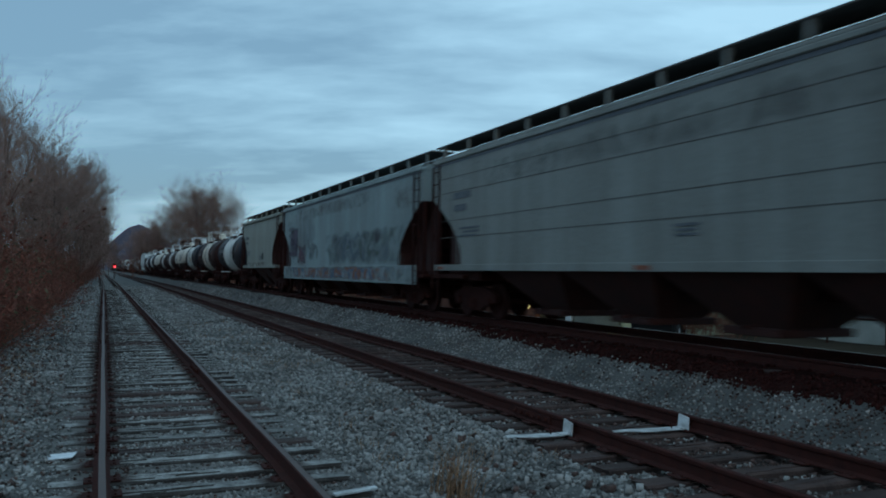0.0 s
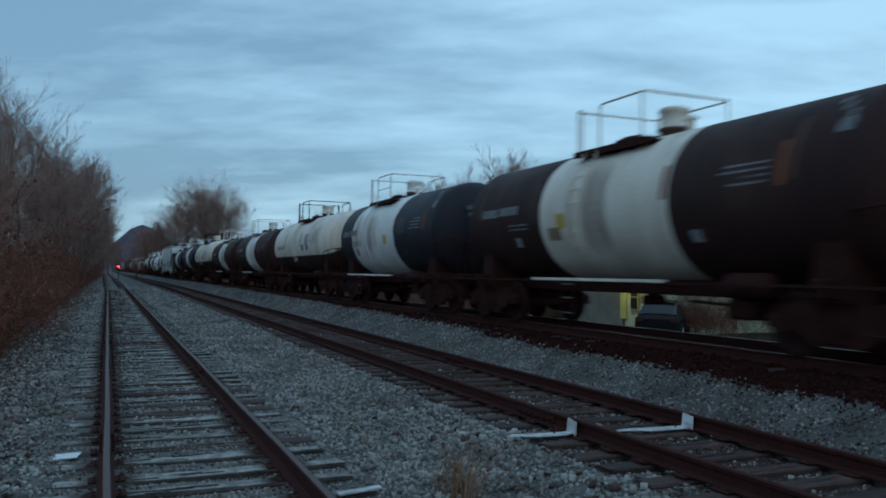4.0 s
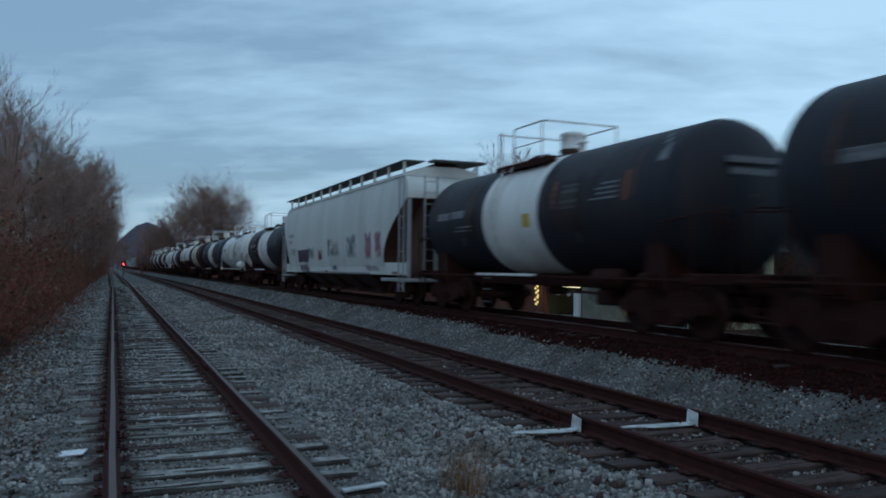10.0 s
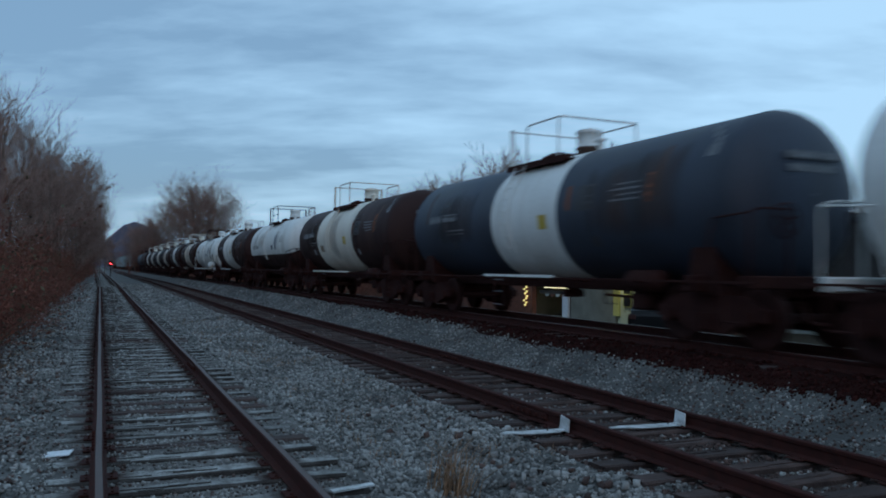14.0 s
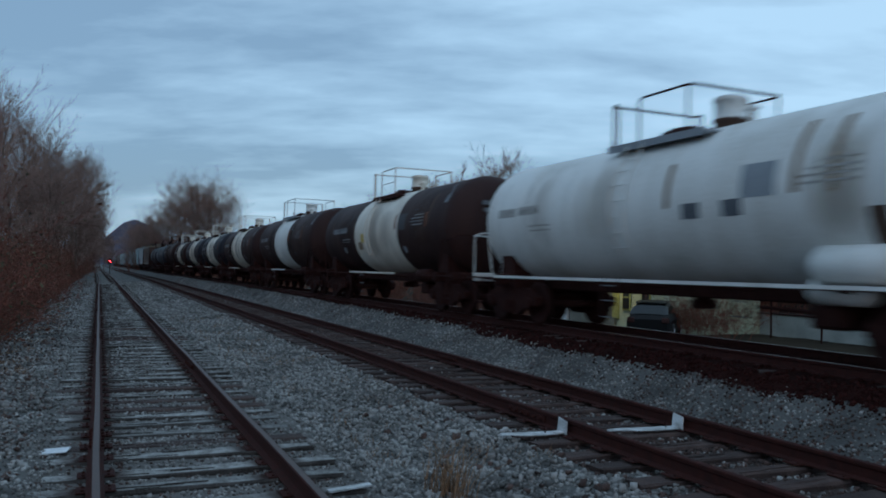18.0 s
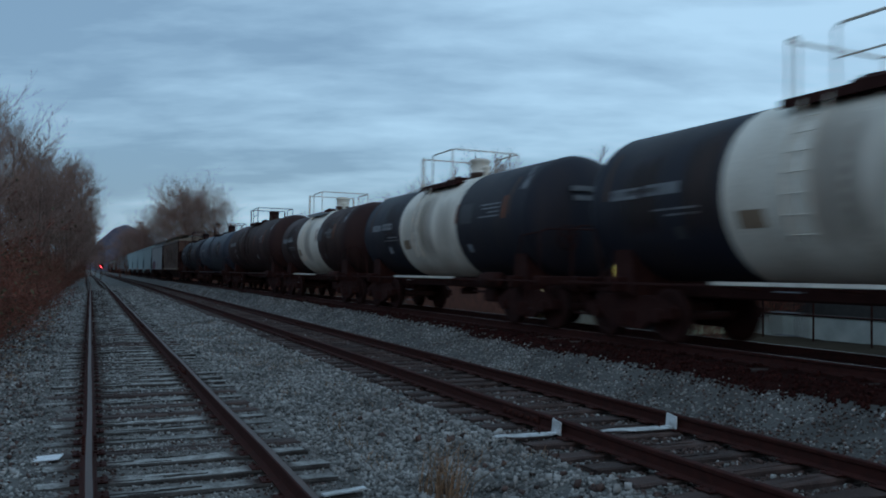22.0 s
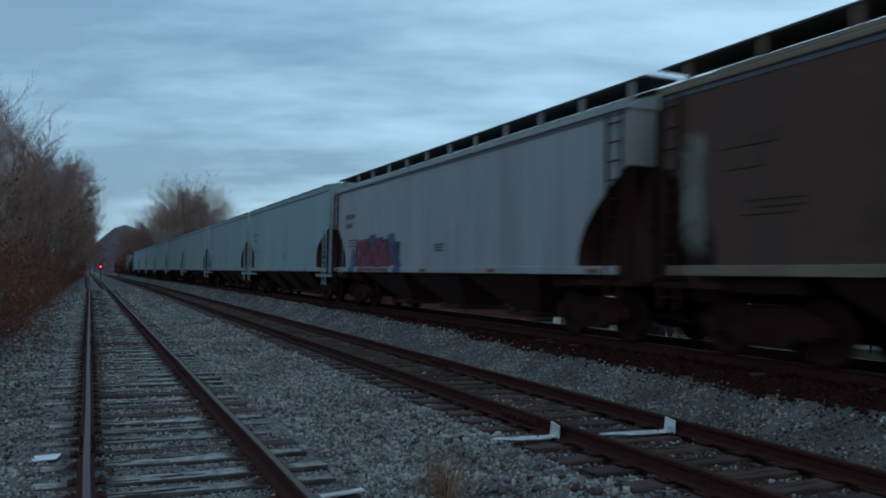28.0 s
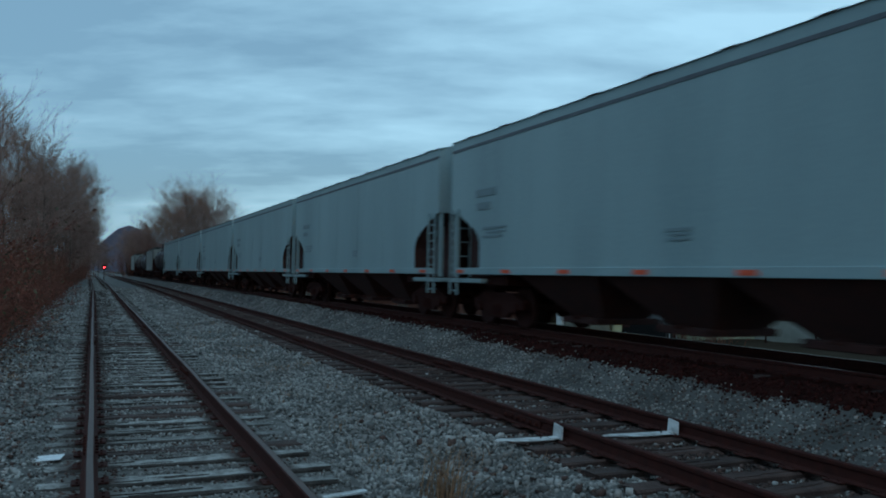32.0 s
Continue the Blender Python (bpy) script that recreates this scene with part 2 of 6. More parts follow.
LEAFDRY = mat("dead_leaf", (0.20, 0.055, 0.032), (0.11, 0.034, 0.022), rough=0.9, scale=1.5, fine=40, bump=0.0, island=0.45)
LEAFGREEN = mat("evergreen_leaf", (0.092, 0.082, 0.040), (0.05, 0.046, 0.023), rough=0.85, scale=1.5, fine=40, bump=0.0, island=0.4)
GRASS = mat("dead_grass", (0.32, 0.175, 0.10), (0.17, 0.10, 0.055), rough=0.95, scale=4, fine=40, bump=0.0, island=0.4)
# distance haze is put into the hill's pale blue-grey
HILLMAT = mat("far_hill", (0.105, 0.096, 0.122), (0.085, 0.077, 0.098), rough=1.0, scale=0.02, fine=0.4, bump=0.0, spec=0.0)
STAIN = mat("rust_stain", (0.30, 0.21, 0.14), (0.16, 0.10, 0.065), rough=0.8, scale=3, fine=30, bump=0.05, streak=True)
STAIN_DARK = mat("rust_stain_dark", (0.09, 0.045, 0.03), (0.045, 0.024, 0.018), rough=0.85, scale=3, fine=30, bump=0.05, streak=True)
STAIN_ORANGE = mat("rust_stain_orange", (0.27, 0.075, 0.026), (0.11, 0.034, 0.018), rough=0.85, scale=3, fine=30, bump=0.05, streak=True)
PANELGREY = mat("faded_panel", (0.27, 0.30, 0.33), (0.19, 0.21, 0.235), rough=0.6, scale=3, fine=30, bump=0.0)
RUSTBED = mat("ballast_rusty", (0.055, 0.033, 0.026), (0.022, 0.013, 0.011), rough=0.95, scale=1.6, fine=26, bump=0.9)
BROWNBED = mat("ballast_brown", (0.14, 0.095, 0.08), (0.07, 0.046, 0.039), rough=0.95, scale=1.6, fine=26, bump=0.9, spec=0.02)
TIEBED = mat("ballast_fouled", (0.15, 0.136, 0.126), (0.06, 0.052, 0.047), rough=0.95, scale=3, fine=26, bump=0.9)
RED_LAMP = glow("signal_red", (1.0, 0.03, 0.04), 40.0)

# ---- mesh helpers ----


def mesh_of(name, verts, faces, mats, index=None, smooth=False):
    me = bpy.data.meshes.new(name)
    me.from_pydata([tuple(v) for v in verts], [], [tuple(f) for f in faces])
    for m in mats if isinstance(mats, (list, tuple)) else [mats]:
        me.materials.append(m)
    if index is not None:
        me.polygons.foreach_set("material_index", list(index))
    if smooth:
        me.polygons.foreach_set("use_smooth", [True] * len(me.polygons))
    me.update()
    return me


def hang(name, me, parent=None, at=None, label=""):
    ob = new(name, me)
    if parent is not None:
        ob.parent = parent
    if at is not None:
        ob.matrix_basis = at
    if label:
        tagged(ob, label)
    return ob


class Shape:
    """Collects boxes, prisms, rods and lathes into one mesh."""

    def __init__(self):
        self.v, self.f, self.i = [], [], []

    def add(self, verts, faces, index=0):
        n = len(self.v)
        self.v += [Vector(p) for p in verts]
        self.f += [tuple(n + a for a in f) for f in faces]
        self.i += [index] * len(faces)
        return self

    def box(self, lo, hi, index=0, bevel=0.0):
        (a, b, c), (d, e, f) = lo, hi
        if bevel <= 0:
            v = [(x, y, z) for z in (c, f) for y in (b, e) for x in (a, d)]
            return self.add(v, [(0, 2, 3, 1), (4, 5, 7, 6), (0, 1, 5, 4), (2, 6, 7, 3), (0, 4, 6, 2), (1, 3, 7, 5)], index)
        k = min(bevel, (d - a) * 0.45, (e - b) * 0.45, (f - c) * 0.45)
        rings = []
        for z, q in ((c, k), (c + k, 0), (f - k, 0), (f, k)):
            rings.append([(a + k, b + q, z), (d - k, b + q, z), (d - q, b + k, z), (d - q, e - k, z), (d - k, e - q, z), (a + k, e - q, z), (a + q, e - k, z), (a + q, b + k, z)])
        v = [p for r in rings for p in r]
        fs = [tuple(range(7, -1, -1)), tuple(range(24, 32))]
        for r in range(3):
            for j in range(8):
                fs.append((8 * r + j, 8 * r + (j + 1) % 8, 8 * r + 8 + (j + 1) % 8, 8 * r + 8 + j))
        return self.add(v, fs, index)

    def rod(self, p, q, r=0.02, n=6, index=0, r2=None):
        p, q = Vector(p), Vector(q)
        d = (q - p)
        if d.length < 1e-6:
            return self
        d.normalize()
        a = d.orthogonal().normalized()
        b = d.cross(a)
        r2 = r if r2 is None else r2
        v = []
        for c, s in ((p, r), (q, r2)):
            for j in range(n):
                t = 2 * math.pi * j / n
                v.append(c + s * (math.cos(t) * a + math.sin(t) * b))
        fs = [(j, (j + 1) % n, n + (j + 1) % n, n + j) for j in range(n)] + [tuple(range(n - 1, -1, -1)), tuple(range(n, 2 * n))]
        return self.add(v, fs, index)

    def path(self, pts, r=0.02, n=6, index=0):
        for p, q in zip(pts, pts[1:]):
            self.rod(p, q, r, n, index)
        return self

    def prism(self, poly, x0, x1, index=0, ends=None):
        """A polygon in y, z pushed along x."""
        n = len(poly)
        v = [(x0, y, z) for y, z in poly] + [(x1, y, z) for y, z in poly]
        self.add(v, [tuple(range(n)), tuple(range(2 * n - 1, n - 1, -1))], index)
        base = len(self.v) - 2 * n
        for j in range(n):
            self.f.append((base + j, base + n + j, base + n + (j + 1) % n, base + (j + 1) % n))
            self.i.append(index if ends is None else ends[j])
        return self

    def lathe_y(self, prof, n=40, x=0.0, z=0.0, index=None):
        """A profile of (y, radius) turned about a line along y."""
        v = []
        for y, r in prof:
            for j in range(n):
                t = 2 * math.pi * j / n
                v.append((x + r * math.sin(t), y, z + r * math.cos(t)))
        base = len(self.v)
        self.v += [Vector(p) for p in v]
        for k in range(len(prof) - 1):
            for j in range(n):
                self.f.append((base + k * n + j, base + k * n + (j + 1) % n, base + (k + 1) * n + (j + 1) % n, base + (k + 1) * n + j))
                self.i.append(index[k] if index else 0)
        return self

    def mesh(self, name, mats, smooth=False):
        return mesh_of(name, self.v, self.f, mats, self.i, smooth)


CACHE = {}


def once(key, make):
    if key not in CACHE:
        CACHE[key] = make()
    return CACHE[key]

# ---- ground ----
TRACKS = ((0.815, 0.0), (5.73, 0.0), (10.10, 0.50))
GAUGE = 1.505
PROFILE = ((-900, 1.5), (-60, 0.2), (-8, -0.5), (-3, -0.46), (-1.7, -0.24), (-0.9, -0.158), (-0.4, -0.158), (-0.2, -0.194), (2.1, -0.194), (2.4, -0.20), (3.0, -0.27), (3.7, -0.27), (4.25, -0.21), (4.45, -0.232),
           (7.0, -0.232), (7.5, -0.17), (8.5, 0.315), (9.2, 0.338), (9.42, 0.31), (11.7, 0.29), (12.8, -0.15), (14.0, -0.55), (16.0, -0.9), (60, -0.9), (900, 1.0))


def drift(x, y):
    """How far the two side tracks swing towards the main track with distance."""
    a = 0.0047 * (min(max(y, -10), 95) - 6)
    b = 0.0082 * (min(max(y, -10), 95) - 8)
    if x < 3.0:
        return a
    if x < 4.2:
        return a + (b - a) * (x - 3.0) / 1.2
    return b * max(0.0, min(1.0, (8.4 - x) / 1.2))


def ground_z(x, y):
    x -= drift(x, y)
    for (a, p), (b, q) in zip(PROFILE, PROFILE[1:]):
        if x <= b:
            z = p + (q - p) * (x - a) / (b - a)
            break
    lumps = 0.03 if -0.6 < x < 2.2 or 4.4 < x < 7.0 or 8.6 < x < 11.6 else 0.07
    return z + lumps * (noise.noise((x * 0.9, y * 0.9, 0.3))) + 0.4 * lumps * noise.noise((x * 3.1, y * 3.1, 4.0)) - (0.012 if lumps < 0.05 else 0)


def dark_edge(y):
    """Where the dark bed of the main track begins."""
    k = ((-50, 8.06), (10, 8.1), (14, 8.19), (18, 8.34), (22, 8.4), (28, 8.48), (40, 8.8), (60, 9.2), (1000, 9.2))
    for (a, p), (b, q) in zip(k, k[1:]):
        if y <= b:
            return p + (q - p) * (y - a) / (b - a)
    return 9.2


def build_ground():
    xs = [-900, -400, -150, -60, -30, -18, -12, -9, -7, -6, -5] + [-4.5 + 0.25 * i for i in range(78)] + [15.5, 16.5, 18, 20, 23, 27, 32, 40, 60, 120, 300, 900]
    ys = [-200, -60, -25] + [-14 + 0.5 * i for i in range(29)] + [0.5 + 0.28 * i for i in range(110)]
    while ys[-1] < 3000:
        ys.append(ys[-1] + max(0.35, (ys[-1] - 28) * 0.08))
    verts = [(x, y, ground_z(x, y)) for y in ys for x in xs]
    faces, index = [], []
    n = len(xs)
    for j in range(len(ys) - 1):
        for i in range(n - 1):
            faces.append((j * n + i, j * n + i + 1, (j + 1) * n + i + 1, (j + 1) * n + i))
            x, y = (xs[i] + xs[i + 1]) / 2, (ys[j] + ys[j + 1]) / 2
            w = 0.5 * noise.noise((x * 0.8, y * 0.5, 7.0))
            x -= drift(x, y)
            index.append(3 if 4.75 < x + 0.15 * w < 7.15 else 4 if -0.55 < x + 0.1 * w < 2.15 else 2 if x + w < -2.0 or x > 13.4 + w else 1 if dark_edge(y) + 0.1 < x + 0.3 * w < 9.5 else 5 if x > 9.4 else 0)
    me = mesh_of("ground", verts, faces, [BALLAST, mat("ballast_bed_dark", (0.036, 0.0125, 0.0105), (0.018, 0.007, 0.006), rough=0.95, scale=2, fine=26, bump=0.9, spec=0.04), DIRT, RUSTBED, TIEBED, BROWNBED], index, True)
    tagged(hang("ground", me), "grey ballast and dirt around three tracks", "ground", kind="structure")


build_ground()


def stones(name, label, spots, material):
    """Broken stone, each a rough eight-cornered lump, in one mesh."""
    rng = np.random.RandomState(5)
    n = len(spots)
    cube = np.array([(x, y, z) for z in (-1, 1) for y in (-1, 1) for x in (-1, 1)], float)
    quads = np.array([(0, 2, 3, 1), (4, 5, 7, 6), (0, 1, 5, 4), (2, 6, 7, 3), (0, 4, 6, 2), (1, 3, 7, 5)])
    s = np.array(spots)
    v = cube[None] * (0.3 + 0.7 * rng.rand(n, 8, 3)) * (s[:, 3] * 0.5)[:, None, None] * (0.7 + 0.6 * rng.rand(n, 1, 3))
    a, b = rng.rand(n) * 6.28, rng.rand(n) * 1.2
    ca, sa, cb, sb = np.cos(a), np.sin(a), np.cos(b), np.sin(b)
    x, y, z = v[..., 0].copy(), v[..., 1].copy(), v[..., 2].copy()
    y, z = y * cb[:, None] - z * sb[:, None], y * sb[:, None] + z * cb[:, None]
    x, y = x * ca[:, None] - y * sa[:, None], x * sa[:, None] + y * ca[:, None]
    v = np.stack([x, y, z], -1) + s[:, None, :3]
    me = bpy.data.meshes.new(name)
    me.vertices.add(n * 8)
    me.vertices.foreach_set("co", v.reshape(-1))
    f = (quads[None] + (np.arange(n) * 8)[:, None, None]).reshape(-1)
    me.loops.add(n * 24)
    me.loops.foreach_set("vertex_index", f.astype(np.int32))
    me.polygons.add(n * 6)
    me.polygons.foreach_set("loop_start", np.arange(0, n * 24, 4, dtype=np.int32))
    me.update(calc_edges=True)
    me.materials.append(material)
    return tagged(hang(name, me), label, "ballast", kind="stuff")


# ---- tracks ----
RAIL = [(-0.07, -0.17), (0.07, -0.17), (0.07, -0.157), (0.012, -0.14), (0.009, -0.05), (0.033, -0.038), (0.036, -0.008), (0.026, 0.0), (-0.026, 0.0), (-0.036, -0.008), (-0.033, -0.038), (-0.009, -0.05), (-0.012, -0.14), (-0.07, -0.157)]


def rail_mesh(key, top, cx, wobble):
    s = Shape()
    n = len(RAIL)
    ys = [-40, -10] + [0.0 + 2.5 * k for k in range(20)] + [60, 80, 95, 900]
    rng = random.Random(wobble)
    v = []
    for y in ys:
        dx = drift(cx, y) + (rng.uniform(-0.008, 0.008) if 0 <= y < 60 else 0)
        v += [(x + dx, y, z) for x, z in RAIL]
    s.add(v, [])
    for k in range(len(ys) - 1):
        for j in range(n):
            s.f.append((k * n + j, k * n + (j + 1) % n, (k + 1) * n + (j + 1) % n, (k + 1) * n + j))
            s.i.append(1 if j == 7 else 0)
    return s.mesh(key, [RUST, top])


TIE_YS = {}
TIE_START = -14.0


def tie_mesh(material, seed):
    rng = random.Random(seed)
    s = Shape()
    # in six lengths, so that the worn top edge wanders
    cut = [-1.3 + 2.6 * k / 6 for k in range(7)]
    ring = []
    for x in cut:
        a, b, q = -0.115 + rng.uniform(-0.014, 0.014), 0.115 + rng.uniform(-0.014, 0.014), rng.uniform(0.012, 0.032)
        ring.append([(x, a, -0.17), (x, a, -q), (x, a + 0.022, rng.uniform(-0.01, 0.0)), (x, 0.0, rng.uniform(-0.014, 0.004)), (x, b - 0.022, rng.uniform(-0.01, 0.0)), (x, b, -q), (x, b, -0.17)])
    v = [p for r in ring for p in r]
    s.add(v, [])
    for k in range(6):
        for j in range(6):
            s.f.append((7 * k + j, 7 * k + j + 7, 7 * k + j + 8, 7 * k + j + 1))
            s.i.append(0 if j in (2, 3) else 1)
    s.f += [tuple(range(7)), tuple(range(48, 41, -1))]
    s.i += [1, 1]
    for p in s.v:
        p.x += rng.uniform(-0.03, 0.03)
    # drying cracks along the top
    for _ in range(4):
        x, y = rng.uniform(-1.0, 0.4), rng.uniform(-0.08, 0.08)
        s.box((x, y - 0.002, -0.008), (x + rng.uniform(0.2, 0.5), y + 0.002, 0.002), 1)
    return s.mesh("tie", [material, TIE_EDGE if material is TIE else material])


def plate_mesh():
    s = Shape()
    for x in (-GAUGE / 2, GAUGE / 2):
        s.box((x - 0.15, -0.095, -0.006), (x + 0.15, 0.095, 0.01), bevel=0.006)
        for a, b in ((-0.1, -0.05), (0.1, 0.05), (-0.1, 0.06), (0.1, -0.06)):
            s.box((x + a - 0.012, b - 0.012, 0.004), (x + a + 0.012, b + 0.012, 0.022), bevel=0.004)
    return s.mesh("tie_plate", RUST)


def build_track(n, cx, z, tie_mat, top, label, sunk):
    track = tagged(new("track_%d" % n), label, "railway track", kind="structure")
    track.location = (cx, 0, z)
    for x in (-GAUGE / 2, GAUGE / 2):
        hang("rail", rail_mesh("rail", top, cx, n * 7 + int(x > 0)), track, pose(x, 0, 0), "rusty steel rail with a worn top")
    rng = random.Random(n)
    meshes = [tie_mesh(tie_mat, 10 * n + k) for k in range(6)]
    odd = [tie_mesh(TIE_DARK, 10 * n + 7 + k) for k in range(2)]
    plates = once("plates", plate_mesh)
    y, ys = TIE_START, []
    far = Shape()
    while y < 260:
        yy = y + rng.uniform(-0.05, 0.05)
        ys.append(yy)
        if y < 75:
            m = pose(drift(cx, yy) + rng.uniform(-0.05, 0.05), yy, -0.172 - sunk + rng.uniform(-0.012, 0.008), 0, rng.uniform(-0.2, 0.2), rng.uniform(-1.2, 1.2))
            dark_one = n == 1 and (10.4 < yy < 11.6 or rng.random() < 0.07)
            hang("tie", odd[rng.randrange(2)] if dark_one else meshes[rng.randrange(6)], track, m)
            hang("tie_plate", plates, track, pose(drift(cx, yy), yy, -0.171))
        else:
            far.box((drift(cx, yy) - 1.3, yy - 0.115, -0.33), (drift(cx, yy) + 1.3, yy + 0.115, -0.172 - sunk))
        y += 0.55
    hang("far_ties", far.mesh("far_ties", tie_mat), track, pose(0, 0, 0))
    TIE_YS[n] = ys
    return track


build_track(1, 0.815, 0.0, TIE, RAILTOP, "rusty side track with grey weathered wooden ties", 0.0)
build_track(2, 5.73, 0.0, TIE_DARK, RUST, "rusty middle track with dark sunken ties", 0.012)
build_track(3, 10.10, 0.50, TIE_DARK, RAILSHINE, "main track on raised dark ballast with polished rails", 0.01)


def build_stones():
    rng = random.Random(11)
    light, dark, rusty = [], [], []

    def on_tie(x, y):
        for n, (cx, z) in enumerate(TRACKS, 1):
            if abs(x - cx) < 1.33:
                k = TIE_YS[n]
                i = int((y - TIE_START) / 0.55 + 0.5)
                return 0 <= i < len(k) and abs(k[i] - y) < 0.15
        return False

    def on_bay(y):
        return int((y - TIE_START) / 0.55 * 2) % 2 == 0

    for y0, y1, x0, x1, count, lo, hi in ((-13, 4.5, -2.2, 8.6, 16000, 0.04, 0.07), (4.5, 10, -1.9, 8.6, 27000, 0.024, 0.055), (10, 18, -2.2, 8.6, 24000, 0.03, 0.062), (18, 42, -2.2, 8.6, 22000, 0.045, 0.08), (42, 90, -2.2, 8.5, 9000, 0.07, 0.12)):
        for _ in range(count):
            x, y = rng.uniform(x0, x1), rng.uniform(y0, y1)
            shift = drift(x, y)
            if on_tie(x, y) and rng.random() > (0.5 if x < 3 else 0.10):
                continue
            if any(abs(abs(x - cx) - GAUGE / 2) < 0.06 for cx, z in TRACKS[:2]):
                continue
            s = rng.uniform(lo, hi) * (0.75 if -0.5 < x < 2.1 or x > 7.0 else 1.0)
            if -0.5 < x < 2.1:
                s *= 0.7 if on_tie(x, y) else 1.0
                seat = abs(abs(x - 0.815) - GAUGE / 2)
                if rng.random() < (0.85 if seat < 0.24 else 0.18) and not on_tie(x, y):
                    rusty.append((x + shift, y, ground_z(x + shift, y) + 0.1 * s, s))
                    continue
            if x < -0.5 and rng.random() < 0.14 + 0.25 * min(1.0, -0.5 - x):
                rusty.append((x + shift, y, ground_z(x + shift, y) + 0.15 * s, s))
                continue
            if 4.4 < x < 4.85 + rng.gauss(0, 0.08) and rng.random() < 0.45:
                rusty.append((x + shift, y, ground_z(x + shift, y) + 0.15 * s, s))
                continue
            if 4.85 < x < 7.12 + rng.gauss(0, 0.05) and rng.random() < (0.74 if y < 16 else 0.88):
                rusty.append((x + shift, y, ground_z(x + shift, y) + 0.15 * s, s))
                continue
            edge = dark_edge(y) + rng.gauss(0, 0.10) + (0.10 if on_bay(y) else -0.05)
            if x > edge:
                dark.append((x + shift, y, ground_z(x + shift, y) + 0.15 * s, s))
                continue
            # rustier towards the near end, with lens falloff put into the mix too
            if x > 7.0 and rng.random() < (0.06 if y > 12 else 0.06 + 0.085 * (12 - y)):
                rusty.append((x + shift, y, ground_z(x + shift, y) + 0.15 * s, s))
                continue
            light.append((x + shift, y, ground_z(x + shift, y) + 0.15 * s, s))
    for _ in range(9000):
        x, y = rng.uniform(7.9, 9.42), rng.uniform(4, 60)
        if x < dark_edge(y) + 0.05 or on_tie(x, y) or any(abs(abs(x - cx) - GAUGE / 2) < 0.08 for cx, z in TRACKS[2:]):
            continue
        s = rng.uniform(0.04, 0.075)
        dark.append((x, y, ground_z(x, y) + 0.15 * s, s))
    # bigger lumps thrown up beside the middle track
    for _ in range(260):
        x, y = rng.gauss(3.75, 0.4), rng.uniform(5.0, 10.5)
        s = rng.uniform(0.055, 0.10)
        (light if rng.random() < 0.75 else rusty).append((x, y, ground_z(x, y) + 0.25 * s, s))
    stones("ballast_stones", "loose grey crushed stone between the tracks", light, STONE)
    stones("rusty_ballast_stones", "rust-stained crushed stone of the middle track and the darkened near shoulder", rusty, STONE_RUSTY)
    stones("oiled_ballast_stones", "dark crushed stone on the main track bed", dark, STONE_DARK)


build_stones()

# ---- train ----
SPEED = 15.2
MAIN_X, MAIN_Z = 10.10, 0.50
CARS = []


def truck_parts(car, y):
    def bolster():
        s = Shape()
        s.box((-1.05, -0.22, 0.42), (1.05, 0.22, 0.68), bevel=0.04)
        s.box((-0.3, -0.3, 0.66), (0.3, 0.3, 0.80), bevel=0.03)
        return s.mesh("truck", DARKSTEEL)

    def side_frame():
        s = Shape()
        s.prism([(-1.22, 0.60), (-0.70, 0.80), (0.70, 0.80), (1.22, 0.60), (1.22, 0.42), (0.78, 0.42), (0.42, 0.20), (-0.42, 0.20), (-0.78, 0.42), (-1.22, 0.42)], -0.07, 0.07)
        for a in (-0.14, 0.0, 0.14):
            s.rod((-0.09, a, 0.26), (-0.09, a, 0.52), 0.06, 8)
        for a in (-0.89, 0.89):
            s.rod((-0.14, a, 0.46), (0.1, a, 0.46), 0.13, 10)
        return s.mesh("side_frame", DARKSTEEL)

    def wheel():
        s = Shape()
        prof = [(-0.07, 0.05), (-0.065, 0.30), (-0.07, 0.40), (-0.07, 0.455), (0.05, 0.465), (0.055, 0.49), (0.08, 0.48), (0.08, 0.40), (0.03, 0.3), (0.09, 0.14), (0.09, 0.05)]
        s.lathe_y(prof, 24)
        for p in s.v:
            p.x, p.y = p.y, p.x
        return s.mesh("wheel", WHEEL, True)

    def axle():
        return Shape().rod((-1.0, 0, 0), (1.0, 0, 0), 0.08, 10).mesh("axle", WHEEL)

    truck = hang("truck", once("truck", bolster), car, pose(0, y, 0))
    for x in (-1.0, 1.0):
        hang("side_frame", once("side_frame", side_frame), truck, pose(x, 0, 0))
    for a in (-0.89, 0.89):
        hang("axle", once("axle", axle), truck, pose(0, a, 0.46))
        for x, turn in ((-0.7525, 180), (0.7525, 0)):
            hang("wheel", once("wheel", wheel), truck, pose(x, a, 0.46, 0, 0, turn))


def coupler_part(car, y, way):
    def make():
        s = Shape()
        s.box((-0.09, -0.05, 0.80), (0.09, 0.55, 0.97), bevel=0.03)
        s.box((-0.17, 0.5, 0.72), (0.16, 0.86, 1.02), bevel=0.06)
        s.path([(0.3, 0.05, 0.75), (0.3, 0.3, 0.42), (0.22, 0.6, 0.4), (0.18, 0.75, 0.6)], 0.03)
        return s.mesh("coupler", DARKSTEEL)
    hang("coupler", once("coupler", make), car, pose(0, y, 0, 0, 0, 0 if way > 0 else 180))


def ladder_mesh(key, z0, z1, width, material, rungs):
    def make():
        s = Shape()
        for y in (-width / 2, width / 2):
            s.box((-0.02, y - 0.02, z0), (0.02, y + 0.02, z1))
        for k in range(rungs):
            z = z0 + (z1 - z0) * (k + 0.5) / rungs
            s.rod((0, -width / 2, z), (0, width / 2, z), 0.013)
        return s.mesh("ladder", material)
    return once(("ladder", key, round(z0, 2), round(z1, 2), width, material.name, rungs), make)


